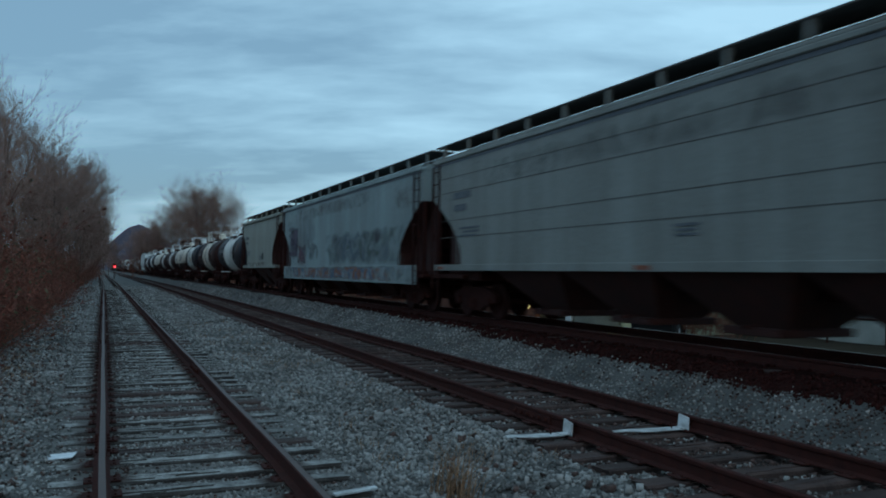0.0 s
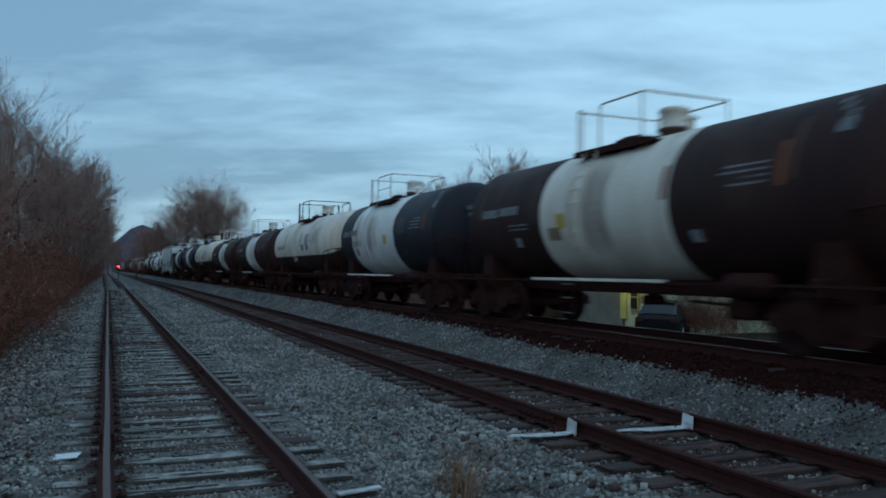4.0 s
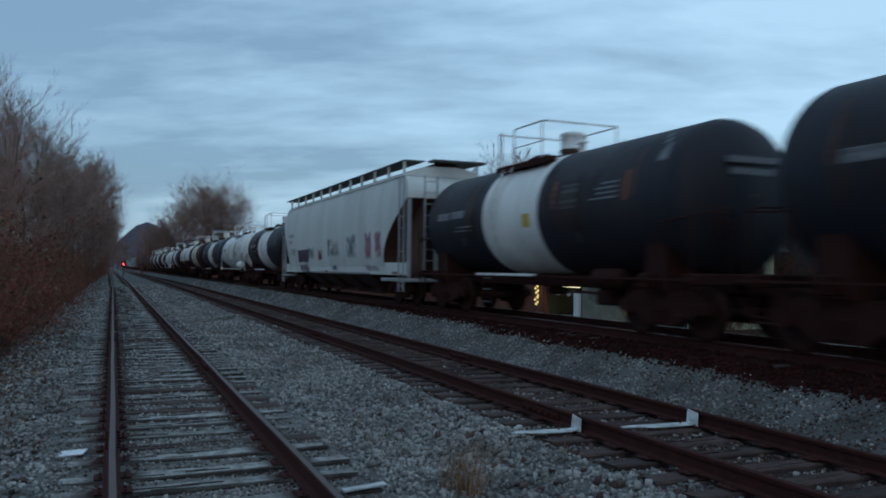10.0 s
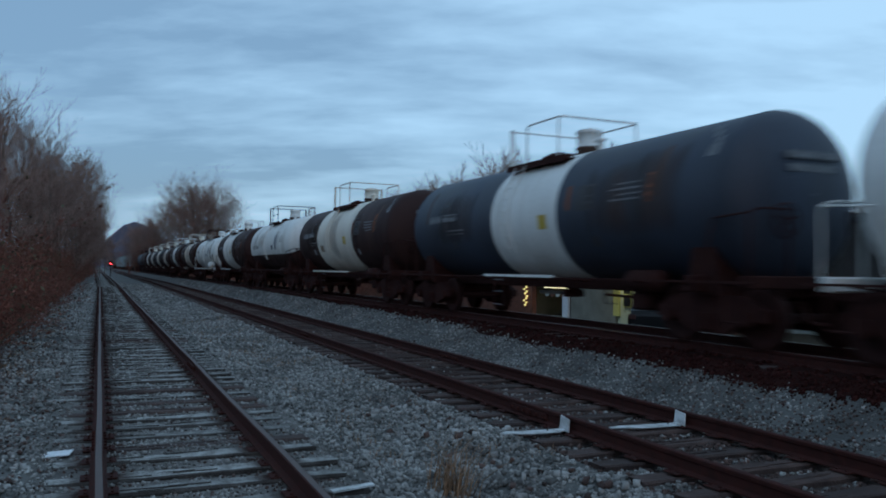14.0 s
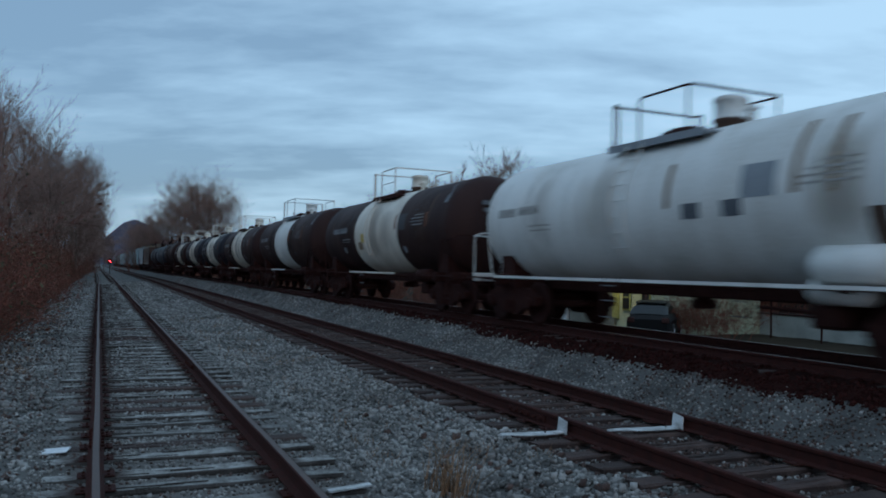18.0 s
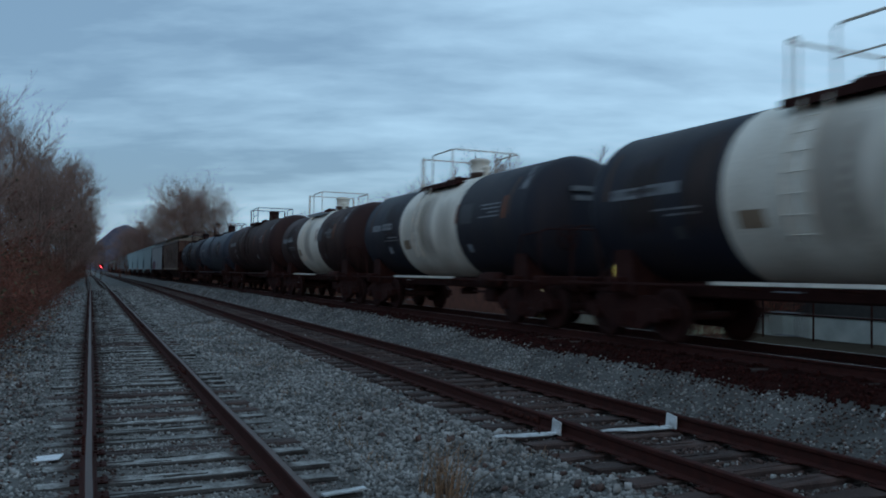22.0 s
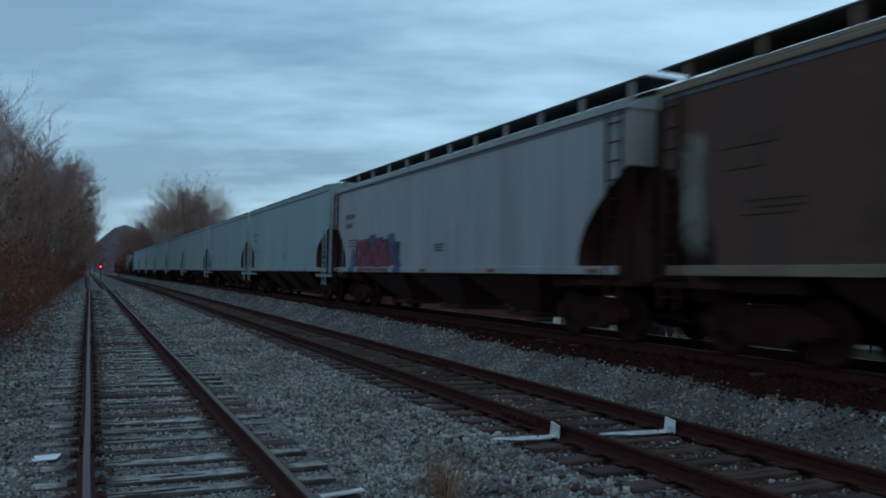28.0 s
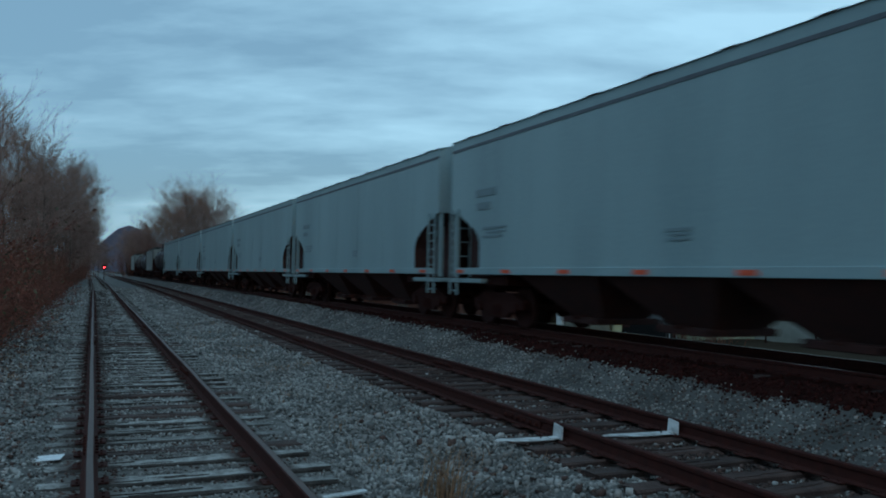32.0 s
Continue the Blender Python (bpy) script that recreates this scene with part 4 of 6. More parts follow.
def hopper_car(s0, s1, body, label, end=None, sill=1.25, eave=4.62, roof=4.77, cut_top=2.88, cut_low=1.95, cut_in=1.2, bulge=0.0, walk_roof=False, bays=3, seams=(), posts=True, band_line=True, seed=0, reflect=0, post_mat=None, crown=0.0, coaming=True, sill_mat=None, skirt=0.0, cut_far=None):
    rng = random.Random(seed)
    length, mid = s1 - s0, (s0 + s1) / 2
    car = tagged(new("hopper_car"), label, "hopper car", "cars of the train")
    CARS.append((car, mid))
    end = end or ENDRUST_DARK
    h = length / 2 - 0.42
    w = 1.54
    # side sheets and slope sheets
    c1 = h - cut_in

    def wide(z):
        return w - bulge * abs((z - 2.6) / 1.6) ** 2.2

    levels = sorted({sill, *[cut_low + (cut_top - cut_low) * k / 8 for k in range(9)], eave, *[cut_top + (eave - cut_top) * k / 6 for k in range(1, 6)], sill + (cut_low - sill) * 0.5})
    s = Shape()
    ring = []
    for z in levels:
        # the end of the side sheet: swept back below, drawn in a little at the crown
        u = min(1.0, max(0.0, (cut_top - z) / (cut_top - cut_low)))
        v = max(0.0, (z - cut_top) / (eave - cut_top))
        back = crown * v ** 2.2
        ring.append((wide(z), h - cut_in * math.sin(u * math.pi / 2) - back, h - (cut_far or cut_in) * math.sin(u * math.pi / 2) - back, z))
    for (wa, na, fa, za), (wb, nb, fb, zb) in zip(ring, ring[1:]):
        low = (za + zb) / 2 < cut_top
        for sx in (-1, 1):
            s.add([(sx * wa, -na, za), (sx * wa, fa, za), (sx * wb, fb, zb), (sx * wb, -nb, zb)], [(0, 1, 2, 3)], 0)
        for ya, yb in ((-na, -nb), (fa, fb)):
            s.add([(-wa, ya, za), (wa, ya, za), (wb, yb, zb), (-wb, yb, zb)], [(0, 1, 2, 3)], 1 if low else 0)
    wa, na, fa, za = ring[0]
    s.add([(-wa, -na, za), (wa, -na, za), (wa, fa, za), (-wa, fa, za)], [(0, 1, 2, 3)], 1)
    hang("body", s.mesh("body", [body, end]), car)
    # side sill
    for x in (-w, w):
        g = Shape()
        e0 = wide(sill) * (1 if x > 0 else -1)
        deep = 0.38 if crown else 0.13
        lip, near = (0.018, 0.4) if skirt else (0.05, 0.25)
        g.box((e0 - lip, -h + near, sill - 0.03 - skirt), (e0 + lip, h - 0.3, sill + deep), bevel=0.008)
        hang("side_sill", g.mesh("side_sill", sill_mat or body), car)
        if band_line or not bulge:
            g = Shape()
            # a real dark line on banded cars; below a ledge it paints the ledge's shade
            ez = eave - 0.24 if band_line else eave - 0.05
            half_strip = 0.034 if band_line else 0.035
            g.box((x - 0.012, -h + 0.02, ez - half_strip), (x + 0.012, h - 0.02, ez + half_strip))
            hang("eave_strip", g.mesh("eave_strip", STENCILDK), car)
        if walk_roof and not crown:
            g = Shape().box((x * 1.0 - 0.05, -h + 0.02, eave - 0.01), (x * 1.0 + 0.05, h - 0.02, eave + 0.09), bevel=0.02)
            g.box((x - 0.03, -h + 0.02, eave + 0.085), (x + 0.03, h - 0.02, eave + 0.15), bevel=0.015)
            hang("eave_ledge", g.mesh("eave_ledge", post_mat or body), car)
    # roof
    g = Shape()
    n = 8
    arch = [((-1 + 2 * k / n) * (wide(eave) + 0.04), eave + (roof - eave) * math.sin(math.pi * k / n) ** 0.55) for k in range(n + 1)]
    v = [(x, y, z) for y in (-h - 0.03 + crown, h + 0.03 - crown) for x, z in arch]
    g.add(v, [(k, k + 1, n + 2 + k, n + 1 + k) for k in range(n)] + [tuple(range(n, -1, -1)), tuple(range(n + 1, 2 * n + 2))])
    hang("roof", g.mesh("roof", post_mat or body), car)
    # hatches
    k = 0
    y = -h + 1.1
    hm = once(("hatch", body.name), lambda: Shape().box((-0.42, -0.62, 0), (0.42, 0.62, 0.10), bevel=0.04).mesh("hatch", DARKSTEEL if walk_roof else body))
    while y < h - 0.8:
        hang("hatch", hm, car, pose(0, y, roof - 0.03))
        y += 1.62
    if walk_roof and coaming:
        g = Shape().box((-0.66, -h + 0.3, eave + 0.1), (0.66, h - 0.3, roof + 0.128), bevel=0.02)
        hang("hatch_coaming", g.mesh("hatch_coaming", GRATING), car)
    if walk_roof:
        for x in (-0.98, 0.98):
            g = Shape()
            z = roof
            g.box((x - 0.38, -h + (0.75 if crown else -0.25), z + 0.14), (x + 0.36, h + 0.25, z + 0.18), bevel=0.01)
            y = -h + (0.9 if crown else 0.2)
            way = -1 if x < 0 else 1
            bracket = once(("walk_bracket", body.name, eave, roof, way), lambda: Shape().prism([(-0.04, eave + 0.02), (0.04, eave + 0.02), (0.04, z + 0.15), (-0.04, z + 0.15)], way * 1.30 - 0.04, way * 1.30 + 0.04).mesh("walk_bracket", post_mat or body))
            while y < h:
                hang("walk_bracket", bracket, car, pose(0, y, 0))
                y += 1.55
            hang("running_board", g.mesh("running_board", GRATING), car, None, "dark grating roof walk on brackets")
        if crown:
            g = Shape().box((-0.55, -h + 0.2, roof + 0.1), (1.34, -h + 0.75, roof + 0.17), bevel=0.01)
            hang("cross_walk", g.mesh("cross_walk", GRATING), car)
    else:
        lm = once("hatch_latch", lambda: Shape().box((-1.5, -0.22, -0.03), (-1.25, 0.22, 0.06), bevel=0.02).mesh("hatch_latch", DARKSTEEL))
        for q in range(9):
            hang("hatch_latch", lm, car, pose(0, -h + 0.9 + q * (2 * h - 1.8) / 8, eave))
    # ends: corner posts, ladders, platforms
    em = LIGHTHOP if crown else body if body is TEALHOP else DARKSTEEL
    for way in (-1, 1):
        y = way * (h - 0.08)
        for x in (-1.42, -0.5, 0.5, 1.42):
            g = Shape().box((x - 0.05, y - 0.06, sill - 0.1), (x + 0.05, y + 0.06, cut_top + 0.05))
            hang("end_post", g.mesh("end_post", em), car)
        c1 = h - (cut_far if cut_far and way > 0 else cut_in)
        # webs added to close the cut-aways, so that they stay dark
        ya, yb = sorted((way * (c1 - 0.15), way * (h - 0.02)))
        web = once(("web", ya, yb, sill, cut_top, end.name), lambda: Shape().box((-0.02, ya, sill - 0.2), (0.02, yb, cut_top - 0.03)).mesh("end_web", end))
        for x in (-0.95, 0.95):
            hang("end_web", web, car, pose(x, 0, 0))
        g = Shape()
        y0, y1 = sorted((way * (c1 - 0.1), way * (length / 2 - 0.32)))
        g.box((-1.52, y0, sill - 0.24), (1.52, y1, sill - 0.13), bevel=0.02)
        hang("end_platform", g.mesh("end_platform", em), car)
        hang("end_ladder", ladder_mesh("e", sill - 0.1, eave - 0.05, 0.42, em, 9), car, pose(0.75 * way, way * (h + 0.09), 0, 0, 0, 90))
        for x in (-1, 1):
            hang("side_ladder", ladder_mesh("s", sill - 0.55, 2.9 if crown and way > 0 else eave - 0.05 if walk_roof else cut_top, 0.42, em, 10), car, pose(x * (w + 0.05), way * (h - 0.32), 0))
    b = Shape()
    b.lathe_y([(0.0, 0.26), (0.02, 0.28), (0.04, 0.26)], 20)
    for a in range(5):
        t = a * 1.2566
        b.rod((0, 0.02, 0), (0.26 * math.sin(t), 0.02, 0.26 * math.cos(t)), 0.014, 5)
    hang("brake_wheel", b.mesh("brake_wheel", DARKSTEEL), car, pose(-0.9, -length / 2 + 0.34, 2.2))
    # hopper bays
    c1 = h - cut_in
    usable = 2 * (c1 - 1.6)
    for q in range(bays):
        y = -usable / 2 + usable * (q + 0.5) / bays
        d = usable / bays / 2 - 0.03
        g = Shape()
        v = [(-1.45, y - d, sill + 0.02), (1.45, y - d, sill + 0.02), (1.45, y + d, sill + 0.02), (-1.45, y + d, sill + 0.02), (-0.55, y - 0.55, 0.36), (0.55, y - 0.55, 0.36), (0.55, y + 0.55, 0.36), (-0.55, y + 0.55, 0.36)]
        g.add(v, [(0, 1, 5, 4), (1, 2, 6, 5), (2, 3, 7, 6), (3, 0, 4, 7), (4, 5, 6, 7)])
        g.box((-0.8, y - 0.62, 0.24), (0.8, y + 0.62, 0.37), bevel=0.02)
        g.rod((-0.95, y, 0.37), (0.95, y, 0.37), 0.04, 8)
        hang("hopper_bay", g.mesh("hopper_bay", ENDRUST_DARK), car)
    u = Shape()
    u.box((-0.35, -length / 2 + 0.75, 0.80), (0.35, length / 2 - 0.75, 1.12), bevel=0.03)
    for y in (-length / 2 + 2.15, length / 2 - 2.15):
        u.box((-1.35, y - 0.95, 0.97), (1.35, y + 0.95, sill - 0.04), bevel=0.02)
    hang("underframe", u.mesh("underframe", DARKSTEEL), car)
    for y in (-length / 2 + 2.15, length / 2 - 2.15):
        truck_parts(car, y)
    coupler_part(car, length / 2 - 0.8, 1)
    coupler_part(car, -length / 2 + 0.8, -1)
    for z in seams:
        g = Shape()
        g.box((-w - 0.008, -h + 0.6, z - 0.007), (-w + 0.01, h - 0.6, z + 0.007))
        hang("panel_seam", g.mesh("panel_seam", GRATING), car)
    if posts:
        k = 0
        y = -h + 1.8
        while y < h - 1.5 and not bulge:
            g = Shape().box((-w - 0.006, y - 0.012, sill + 0.15), (-w + 0.01, y + 0.012, eave - 0.42))
            hang("panel_joint", g.mesh("panel_joint", body), car)
            y += 2.6
    ink = STAIN_DARK if body is BROWNHOP else STENCILFAINT if body is TEALHOP else INKFADED if crown else STENCILDK
    zm = -0.42 if crown else 0.0
    bars(car, "reporting_mark", ink, -wide(3.0) - 0.005, [(h - 1.95, 3.18 + zm, 1.0, 0.17), (h - 1.85, 2.86 + zm, 0.7, 0.17)], "")
    bars(car, "data_line", ink, -wide(2.2) - 0.004, [(h - 2.4, 2.32 + 0.6 * zm, 1.1, 0.05), (h - 2.5, 2.22 + 0.6 * zm, 0.9, 0.05), (h - 2.3, 2.12 + 0.6 * zm, 1.0, 0.05), (-h * 0.1, 1.98, 0.6, 0.05), (-h * 0.1, 1.9, 0.5, 0.04), (-h * 0.1, 1.82, 0.55, 0.04)], "")
    for q in range(reflect):
        y = -h + 0.9 + q * (2 * h - 1.6) / max(1, reflect - 1)
        hang("reflector", once("reflector", lambda: Shape().box((-0.01, -0.19, 0), (0.01, 0.19, 0.085)).mesh("reflector", ORANGE)) if body is TEALHOP else once("old_reflector", lambda: Shape().box((-0.01, -0.2, 0), (0.01, 0.2, 0.08)).mesh("reflector", OLDORANGE)), car, pose(-w - 0.055, y, sill))
    return car


def spray(car, y0, y1, z0, z1, colours, seed, label, cover=0.5, grain=1.0, bulge=0.0, out=0.006, name="graffiti", soft=0.30, most=0.78, lean=(0.0, 0.0)):
    n = 6
    v = []
    for k in range(n + 1):
        z = z0 + (z1 - z0) * k / n
        x = -(1.54 - bulge * abs((z - 2.6) / 1.6) ** 2.2) - out
        v += [(x, y0 + lean[0] * k / n, z), (x, y1 + lean[1] * k / n, z)]
    f = [(2 * k, 2 * k + 2, 2 * k + 3, 2 * k + 1) for k in range(n)]
    hang(name, mesh_of(name, v, f, spray_mat(colours, seed, cover, grain, soft, most)), car, None, label)


# the train, from its head to its tail: places along the train in metres
def build_train():
    a = hopper_car(1, 20.9, GREYHOP, "long grey covered hopper car with faint panel seams", eave=4.15, roof=4.53, walk_roof=True, seams=(2.1, 2.55, 3.3, 3.7), cut_top=3.2, cut_in=1.9, cut_low=1.5, seed=1, band_line=False, bays=4, reflect=3)
    spray(a, -8.5, 8.6, 3.2, 4.0, [(0.11, 0.10, 0.095), (0.14, 0.14, 0.135)], 27, "dirty streaks under the roof", 0.5, 1.0, 0, 0.005, "rust_stain", 0.45, 0.5)
    b = hopper_car(20.9, 40.7, FADEHOP, "faded teal-grey covered hopper car with blue graffiti", skirt=0.42, eave=4.15, roof=4.53, walk_roof=True, cut_top=3.25, cut_in=1.95, cut_low=1.55, seed=2, band_line=False, bays=4)
    spray(b, -8.2, 1.5, 1.38, 2.7, [(0.10, 0.14, 0.18), (0.05, 0.075, 0.12), (0.24, 0.28, 0.30), (0.085, 0.12, 0.10), (0.07, 0.06, 0.075)], 21, "faded blue and grey sprayed graffiti", 0.85, 0.75, soft=0.4, most=0.7)
    spray(b, 1.8, 4.4, 1.5, 2.6, [(0.05, 0.045, 0.06), (0.16, 0.18, 0.19)], 22, "dark sprayed marks", 0.35, 1.6)
    spray(b, 6.0, 7.75, 1.75, 3.25, [(0.05, 0.04, 0.07), (0.10, 0.075, 0.115), (0.035, 0.03, 0.05)], 23, "dark purple sprayed block", 0.9, 1.0, soft=0.2, most=0.85)
    spray(b, 4.4, 6.2, 1.4, 2.5, [(0.17, 0.05, 0.06), (0.09, 0.06, 0.09), (0.22, 0.24, 0.24)], 47, "red and grey sprayed marks", 0.7, 1.1)
    spray(b, 2.0, 9.2, 1.4, 3.9, [(0.10, 0.10, 0.135), (0.13, 0.115, 0.14)], 48, "dull grime over the end panels", 0.6, 0.5, 0, 0.0045, "grime_stain", 0.6, 0.5)
    spray(b, -8.9, 9.0, 0.84, 1.375, [(0.30, 0.34, 0.36), (0.08, 0.14, 0.22), (0.27, 0.09, 0.05), (0.22, 0.25, 0.27)], 24, "patchy white, blue and rust paint on the sill", 0.9, 1.1, 0, 0.022, "sill_paint")
    spray(b, -9.2, -6.6, 3.0, 4.0, [(0.10, 0.04, 0.03), (0.16, 0.08, 0.06)], 25, "rust-red stain under the roof", 0.6, 0.8, 0, 0.006, "rust_stain", 0.5, 0.5)
    spray(b, -6.4, 9.0, 3.4, 4.08, [(0.13, 0.05, 0.04), (0.14, 0.12, 0.12)], 26, "dirty streaks under the roof", 0.5, 1.2, 0, 0.005, "rust_stain", 0.45, 0.5)
    c = hopper_car(40.7, 53.2, OLIVEHOP, "short pale grey covered hopper car with rusty ends", bulge=0.06, sill=1.35, eave=4.08, roof=4.42, walk_roof=True, cut_top=3.7, cut_low=1.9, cut_in=1.9, seed=3, band_line=False, bays=2)
    spray(c, -1.5, -0.85, 1.75, 2.2, [(0.02, 0.02, 0.022), (0.03, 0.03, 0.03)], 28, "small dark square panel", 1.0, 0.5, 0.06, 0.006, "panel")
    spray(c, -5.0, 5.4, 1.34, 1.72, [(0.20, 0.055, 0.045), (0.30, 0.30, 0.28), (0.28, 0.13, 0.07)], 29, "red-brown marks along the sill", 0.35, 1.4, 0.06, 0.058, "sill_paint")
    tank_car(53.2, 66.6, NAVY, "dark navy tank car with a wide white band", 2.08, WHITE, shift=0.36, seed=4)
    tank_car(66.6, 80.6, BLACK, "black tank car with a cream band", 2.15, CREAM, shift=0.05, seed=5)
    tank_car(80.6, 92.7, NAVY, "blue-black tank car with a pale band", 2.35, WHITE, shift=0.9, seed=6)
    tank_car(92.7, 106, CREAM, "cream tank car with a black lower half", lower=BLACK, seed=7, rail_mat=DARKSTEEL, stripe=DARKSTEEL)
    tank_car(106, 120.2, BLACK, "black tank car with a white band", 1.6, WHITE, shift=-0.1, r=1.37, top=3.73, seed=8)
    tank_car(120.2, 134.1, BLACK, "black tank car with a narrow white band", 1.5, WHITE, r=1.35, top=3.67, shift=-0.42, seed=9)
    tank_car(133.6, 147.2, CREAM, "stained cream tank car with a black lower half", r=1.43, top=3.92, lower=BLACK, seed=10, rail_mat=DARKSTEEL, stripe=DARKSTEEL)
    tank_car(147.2, 161.6, NAVY, "navy tank car with a white band and white handrails", 1.6, WHITE, shift=0.1, r=1.42, top=3.92, seed=11)
    tank_car(161.6, 175.0, NAVY, "navy tank car with a white band and a yellow placard", 1.42, WHITE, shift=0.36, r=1.41, top=3.87, seed=12)
    m = hopper_car(174.8, 194.5, PALEHOP, "white covered hopper car with pink and dark graffiti", bulge=0.17, sill=0.98, eave=4.15, roof=4.52, walk_roof=True, cut_top=3.4, cut_in=2.45, cut_far=1.2, cut_low=1.3, crown=0.55, end=BROWNEND, coaming=False, seed=13, band_line=False, bays=4, reflect=3)
    spray(m, 3.75, 6.05, 1.40, 2.05, [(0.045, 0.032, 0.055), (0.09, 0.055, 0.095), (0.03, 0.025, 0.035)], 31, "dark purple sprayed graffiti", 0.95, 1.1, 0.17, soft=0.15, most=0.95)
    spray(m, 3.75, 5.95, 1.0, 1.36, [(0.16, 0.09, 0.16), (0.22, 0.15, 0.21)], 32, "purple paint running onto the sill", 0.85, 1.2, 0.17, 0.056)
    spray(m, 2.35, 4.45, 1.5, 2.2, [(0.13, 0.13, 0.14), (0.22, 0.23, 0.24), (0.08, 0.08, 0.09)], 33, "grey sprayed graffiti", 0.45, 1.3, 0.17)
    spray(m, 1.15, 2.05, 1.45, 2.05, [(0.30, 0.05, 0.09), (0.22, 0.05, 0.08)], 34, "red sprayed mark", 0.7, 1.0, 0.17)
    spray(m, -1.95, 0.85, 1.5, 2.5, [(0.20, 0.22, 0.24), (0.11, 0.12, 0.13), (0.25, 0.26, 0.28)], 35, "grey sprayed graffiti", 0.45, 1.2, 0.17)
    spray(m, -6.95, -6.1, 1.42, 2.55, [(0.44, 0.15, 0.21), (0.34, 0.12, 0.17)], 36, "pink sprayed graffiti", 0.7, 1.2, 0.17)
    spray(m, -5.9, -4.95, 1.42, 2.6, [(0.44, 0.17, 0.23), (0.30, 0.12, 0.17)], 44, "pink sprayed graffiti", 0.7, 1.2, 0.17)
    spray(m, -4.05, -2.45, 1.42, 2.55, [(0.24, 0.28, 0.30), (0.12, 0.14, 0.16), (0.30, 0.33, 0.35)], 45, "blue-grey sprayed graffiti", 0.6, 1.4, 0.17)
    spray(m, -6.85, -4.75, 1.02, 1.32, [(0.36, 0.17, 0.22), (0.14, 0.13, 0.15)], 46, "pink and dark marks on the sill", 0.45, 1.8, 0.17, 0.056)
    spray(m, -1.15, -0.25, 1.05, 1.3, [(0.08, 0.13, 0.20), (0.12, 0.18, 0.25)], 37, "blue mark on the sill", 0.7, 1.5, 0.17, 0.056)
    tank_car(194.5, 207.9, NAVY, "navy tank car with a pale grey band", 1.55, WHITE, r=1.39, top=3.78, shift=0.1, seed=14)
    tank_car(207.2, 220.9, WHITE, "dirty white tank car with white end rails", end_rails=WHITE, seed=15, top=3.76, rail_mat=WHITE)
    tank_car(220.9, 236, BLUE, "slate blue tank car with a white band", 1.5, WHITE, shift=-0.15, top=3.79, seed=16)
    tank_car(236, 250.6, BLACK, "black tank car with a wide cream band", 2.5, CREAM, shift=0.3, seed=17)
    tank_car(250.6, 263.2, WHITE, "white tank car with a black lower half", lower=BLACK, seed=18, rail_mat=DARKSTEEL, stripe=DARKSTEEL)
    tank_car(263.2, 277.6, BLACK, "black tank car with a wide white band", 2.05, WHITE, shift=1.1, seed=19)
    tank_car(277.6, 292, WHITE, "white tank car with end platforms and rails", end_rails=WHITE, seed=20, top=3.76, rail_mat=DARKSTEEL)
    tank_car(292, 306.8, BLACK, "black tank car with a stained white band", 2.25, CREAM, shift=-0.15, seed=21)
    tank_car(306.8, 321, BLACK, "black tank car with a clean white band", 1.52, WHITE, shift=0.15, r=1.43, top=3.9, seed=22)
    tank_car(321, 334.8, BLACK, "black tank car with a grimy wide white band", 1.95, CREAM, shift=0.2, seed=23)
    tank_car(334.8, 348.1, NAVY, "blue-black tank car with a stained white band", 2.15, CREAM, shift=-0.05, seed=24)
    tank_car(348.1, 361.5, NAVY, "navy tank car with a wide cream band", 2.05, CREAM, shift=0.1, seed=25)
    tank_car(361.5, 374.2, BLACK, "black tank car with a narrow cream band", 1.75, CREAM, shift=0.15, seed=26)
    tank_car(374.2, 389.4, BLACK, "long black tank car", r=1.50, top=4.14, seed=27, dome_mat=BLACK, rail_mat=DARKSTEEL)
    tank_car(389.4, 404.1, BLUE, "long slate blue tank car", r=1.48, top=4.05, seed=28, dome_mat=BLACK, rail_mat=DARKSTEEL)
    tank_car(404.1, 417.9, NAVY, "dark grimy tank car", r=1.47, top=4.02, seed=29, dome_mat=BLACK, rail_mat=DARKSTEEL)
    d = hopper_car(417.9, 436.4, BROWNHOP, "brown covered hopper car with a pale end", eave=4.15, roof=4.53, walk_roof=True, cut_top=3.1, cut_in=1.3, cut_low=1.5, seed=30, band_line=False, bays=4, post_mat=TANHOP, sill_mat=TANHOP)
    spray(d, 7.7, 8.35, 1.5, 3.5, [(0.20, 0.20, 0.16), (0.15, 0.14, 0.11)], 38, "pale upright patch beside the end", 0.9, 0.7, 0, 0.006, "paint_patch")
    spray(d, 0.6, 1.0, 1.45, 2.1, [(0.30, 0.12, 0.03), (0.24, 0.09, 0.03)], 39, "orange paint streak", 0.7, 1.0, 0, 0.006, "paint_streak")
    spray(d, -8.4, 7.0, 1.45, 3.9, [(0.055, 0.035, 0.025), (0.12, 0.062, 0.036), (0.085, 0.04, 0.027)], 40, "blotchy darker rust", 0.6, 0.6, 0, 0.004, "rust_stain", 0.5, 0.6)
    e = hopper_car(436.4, 455, LIGHTHOP, "grey covered hopper car with red and blue graffiti", eave=4.15, roof=4.53, walk_roof=True, cut_top=3.15, cut_in=1.5, cut_low=1.5, seed=31, band_line=False, reflect=5)
    spray(e, 2.2, 6.3, 1.38, 2.34, [(0.20, 0.028, 0.055), (0.11, 0.02, 0.04), (0.05, 0.02, 0.03), (0.23, 0.04, 0.07)], 41, "dark red sprayed graffiti", 1.15, 0.9, soft=0.15, most=0.95, lean=(0.85, 0.25))
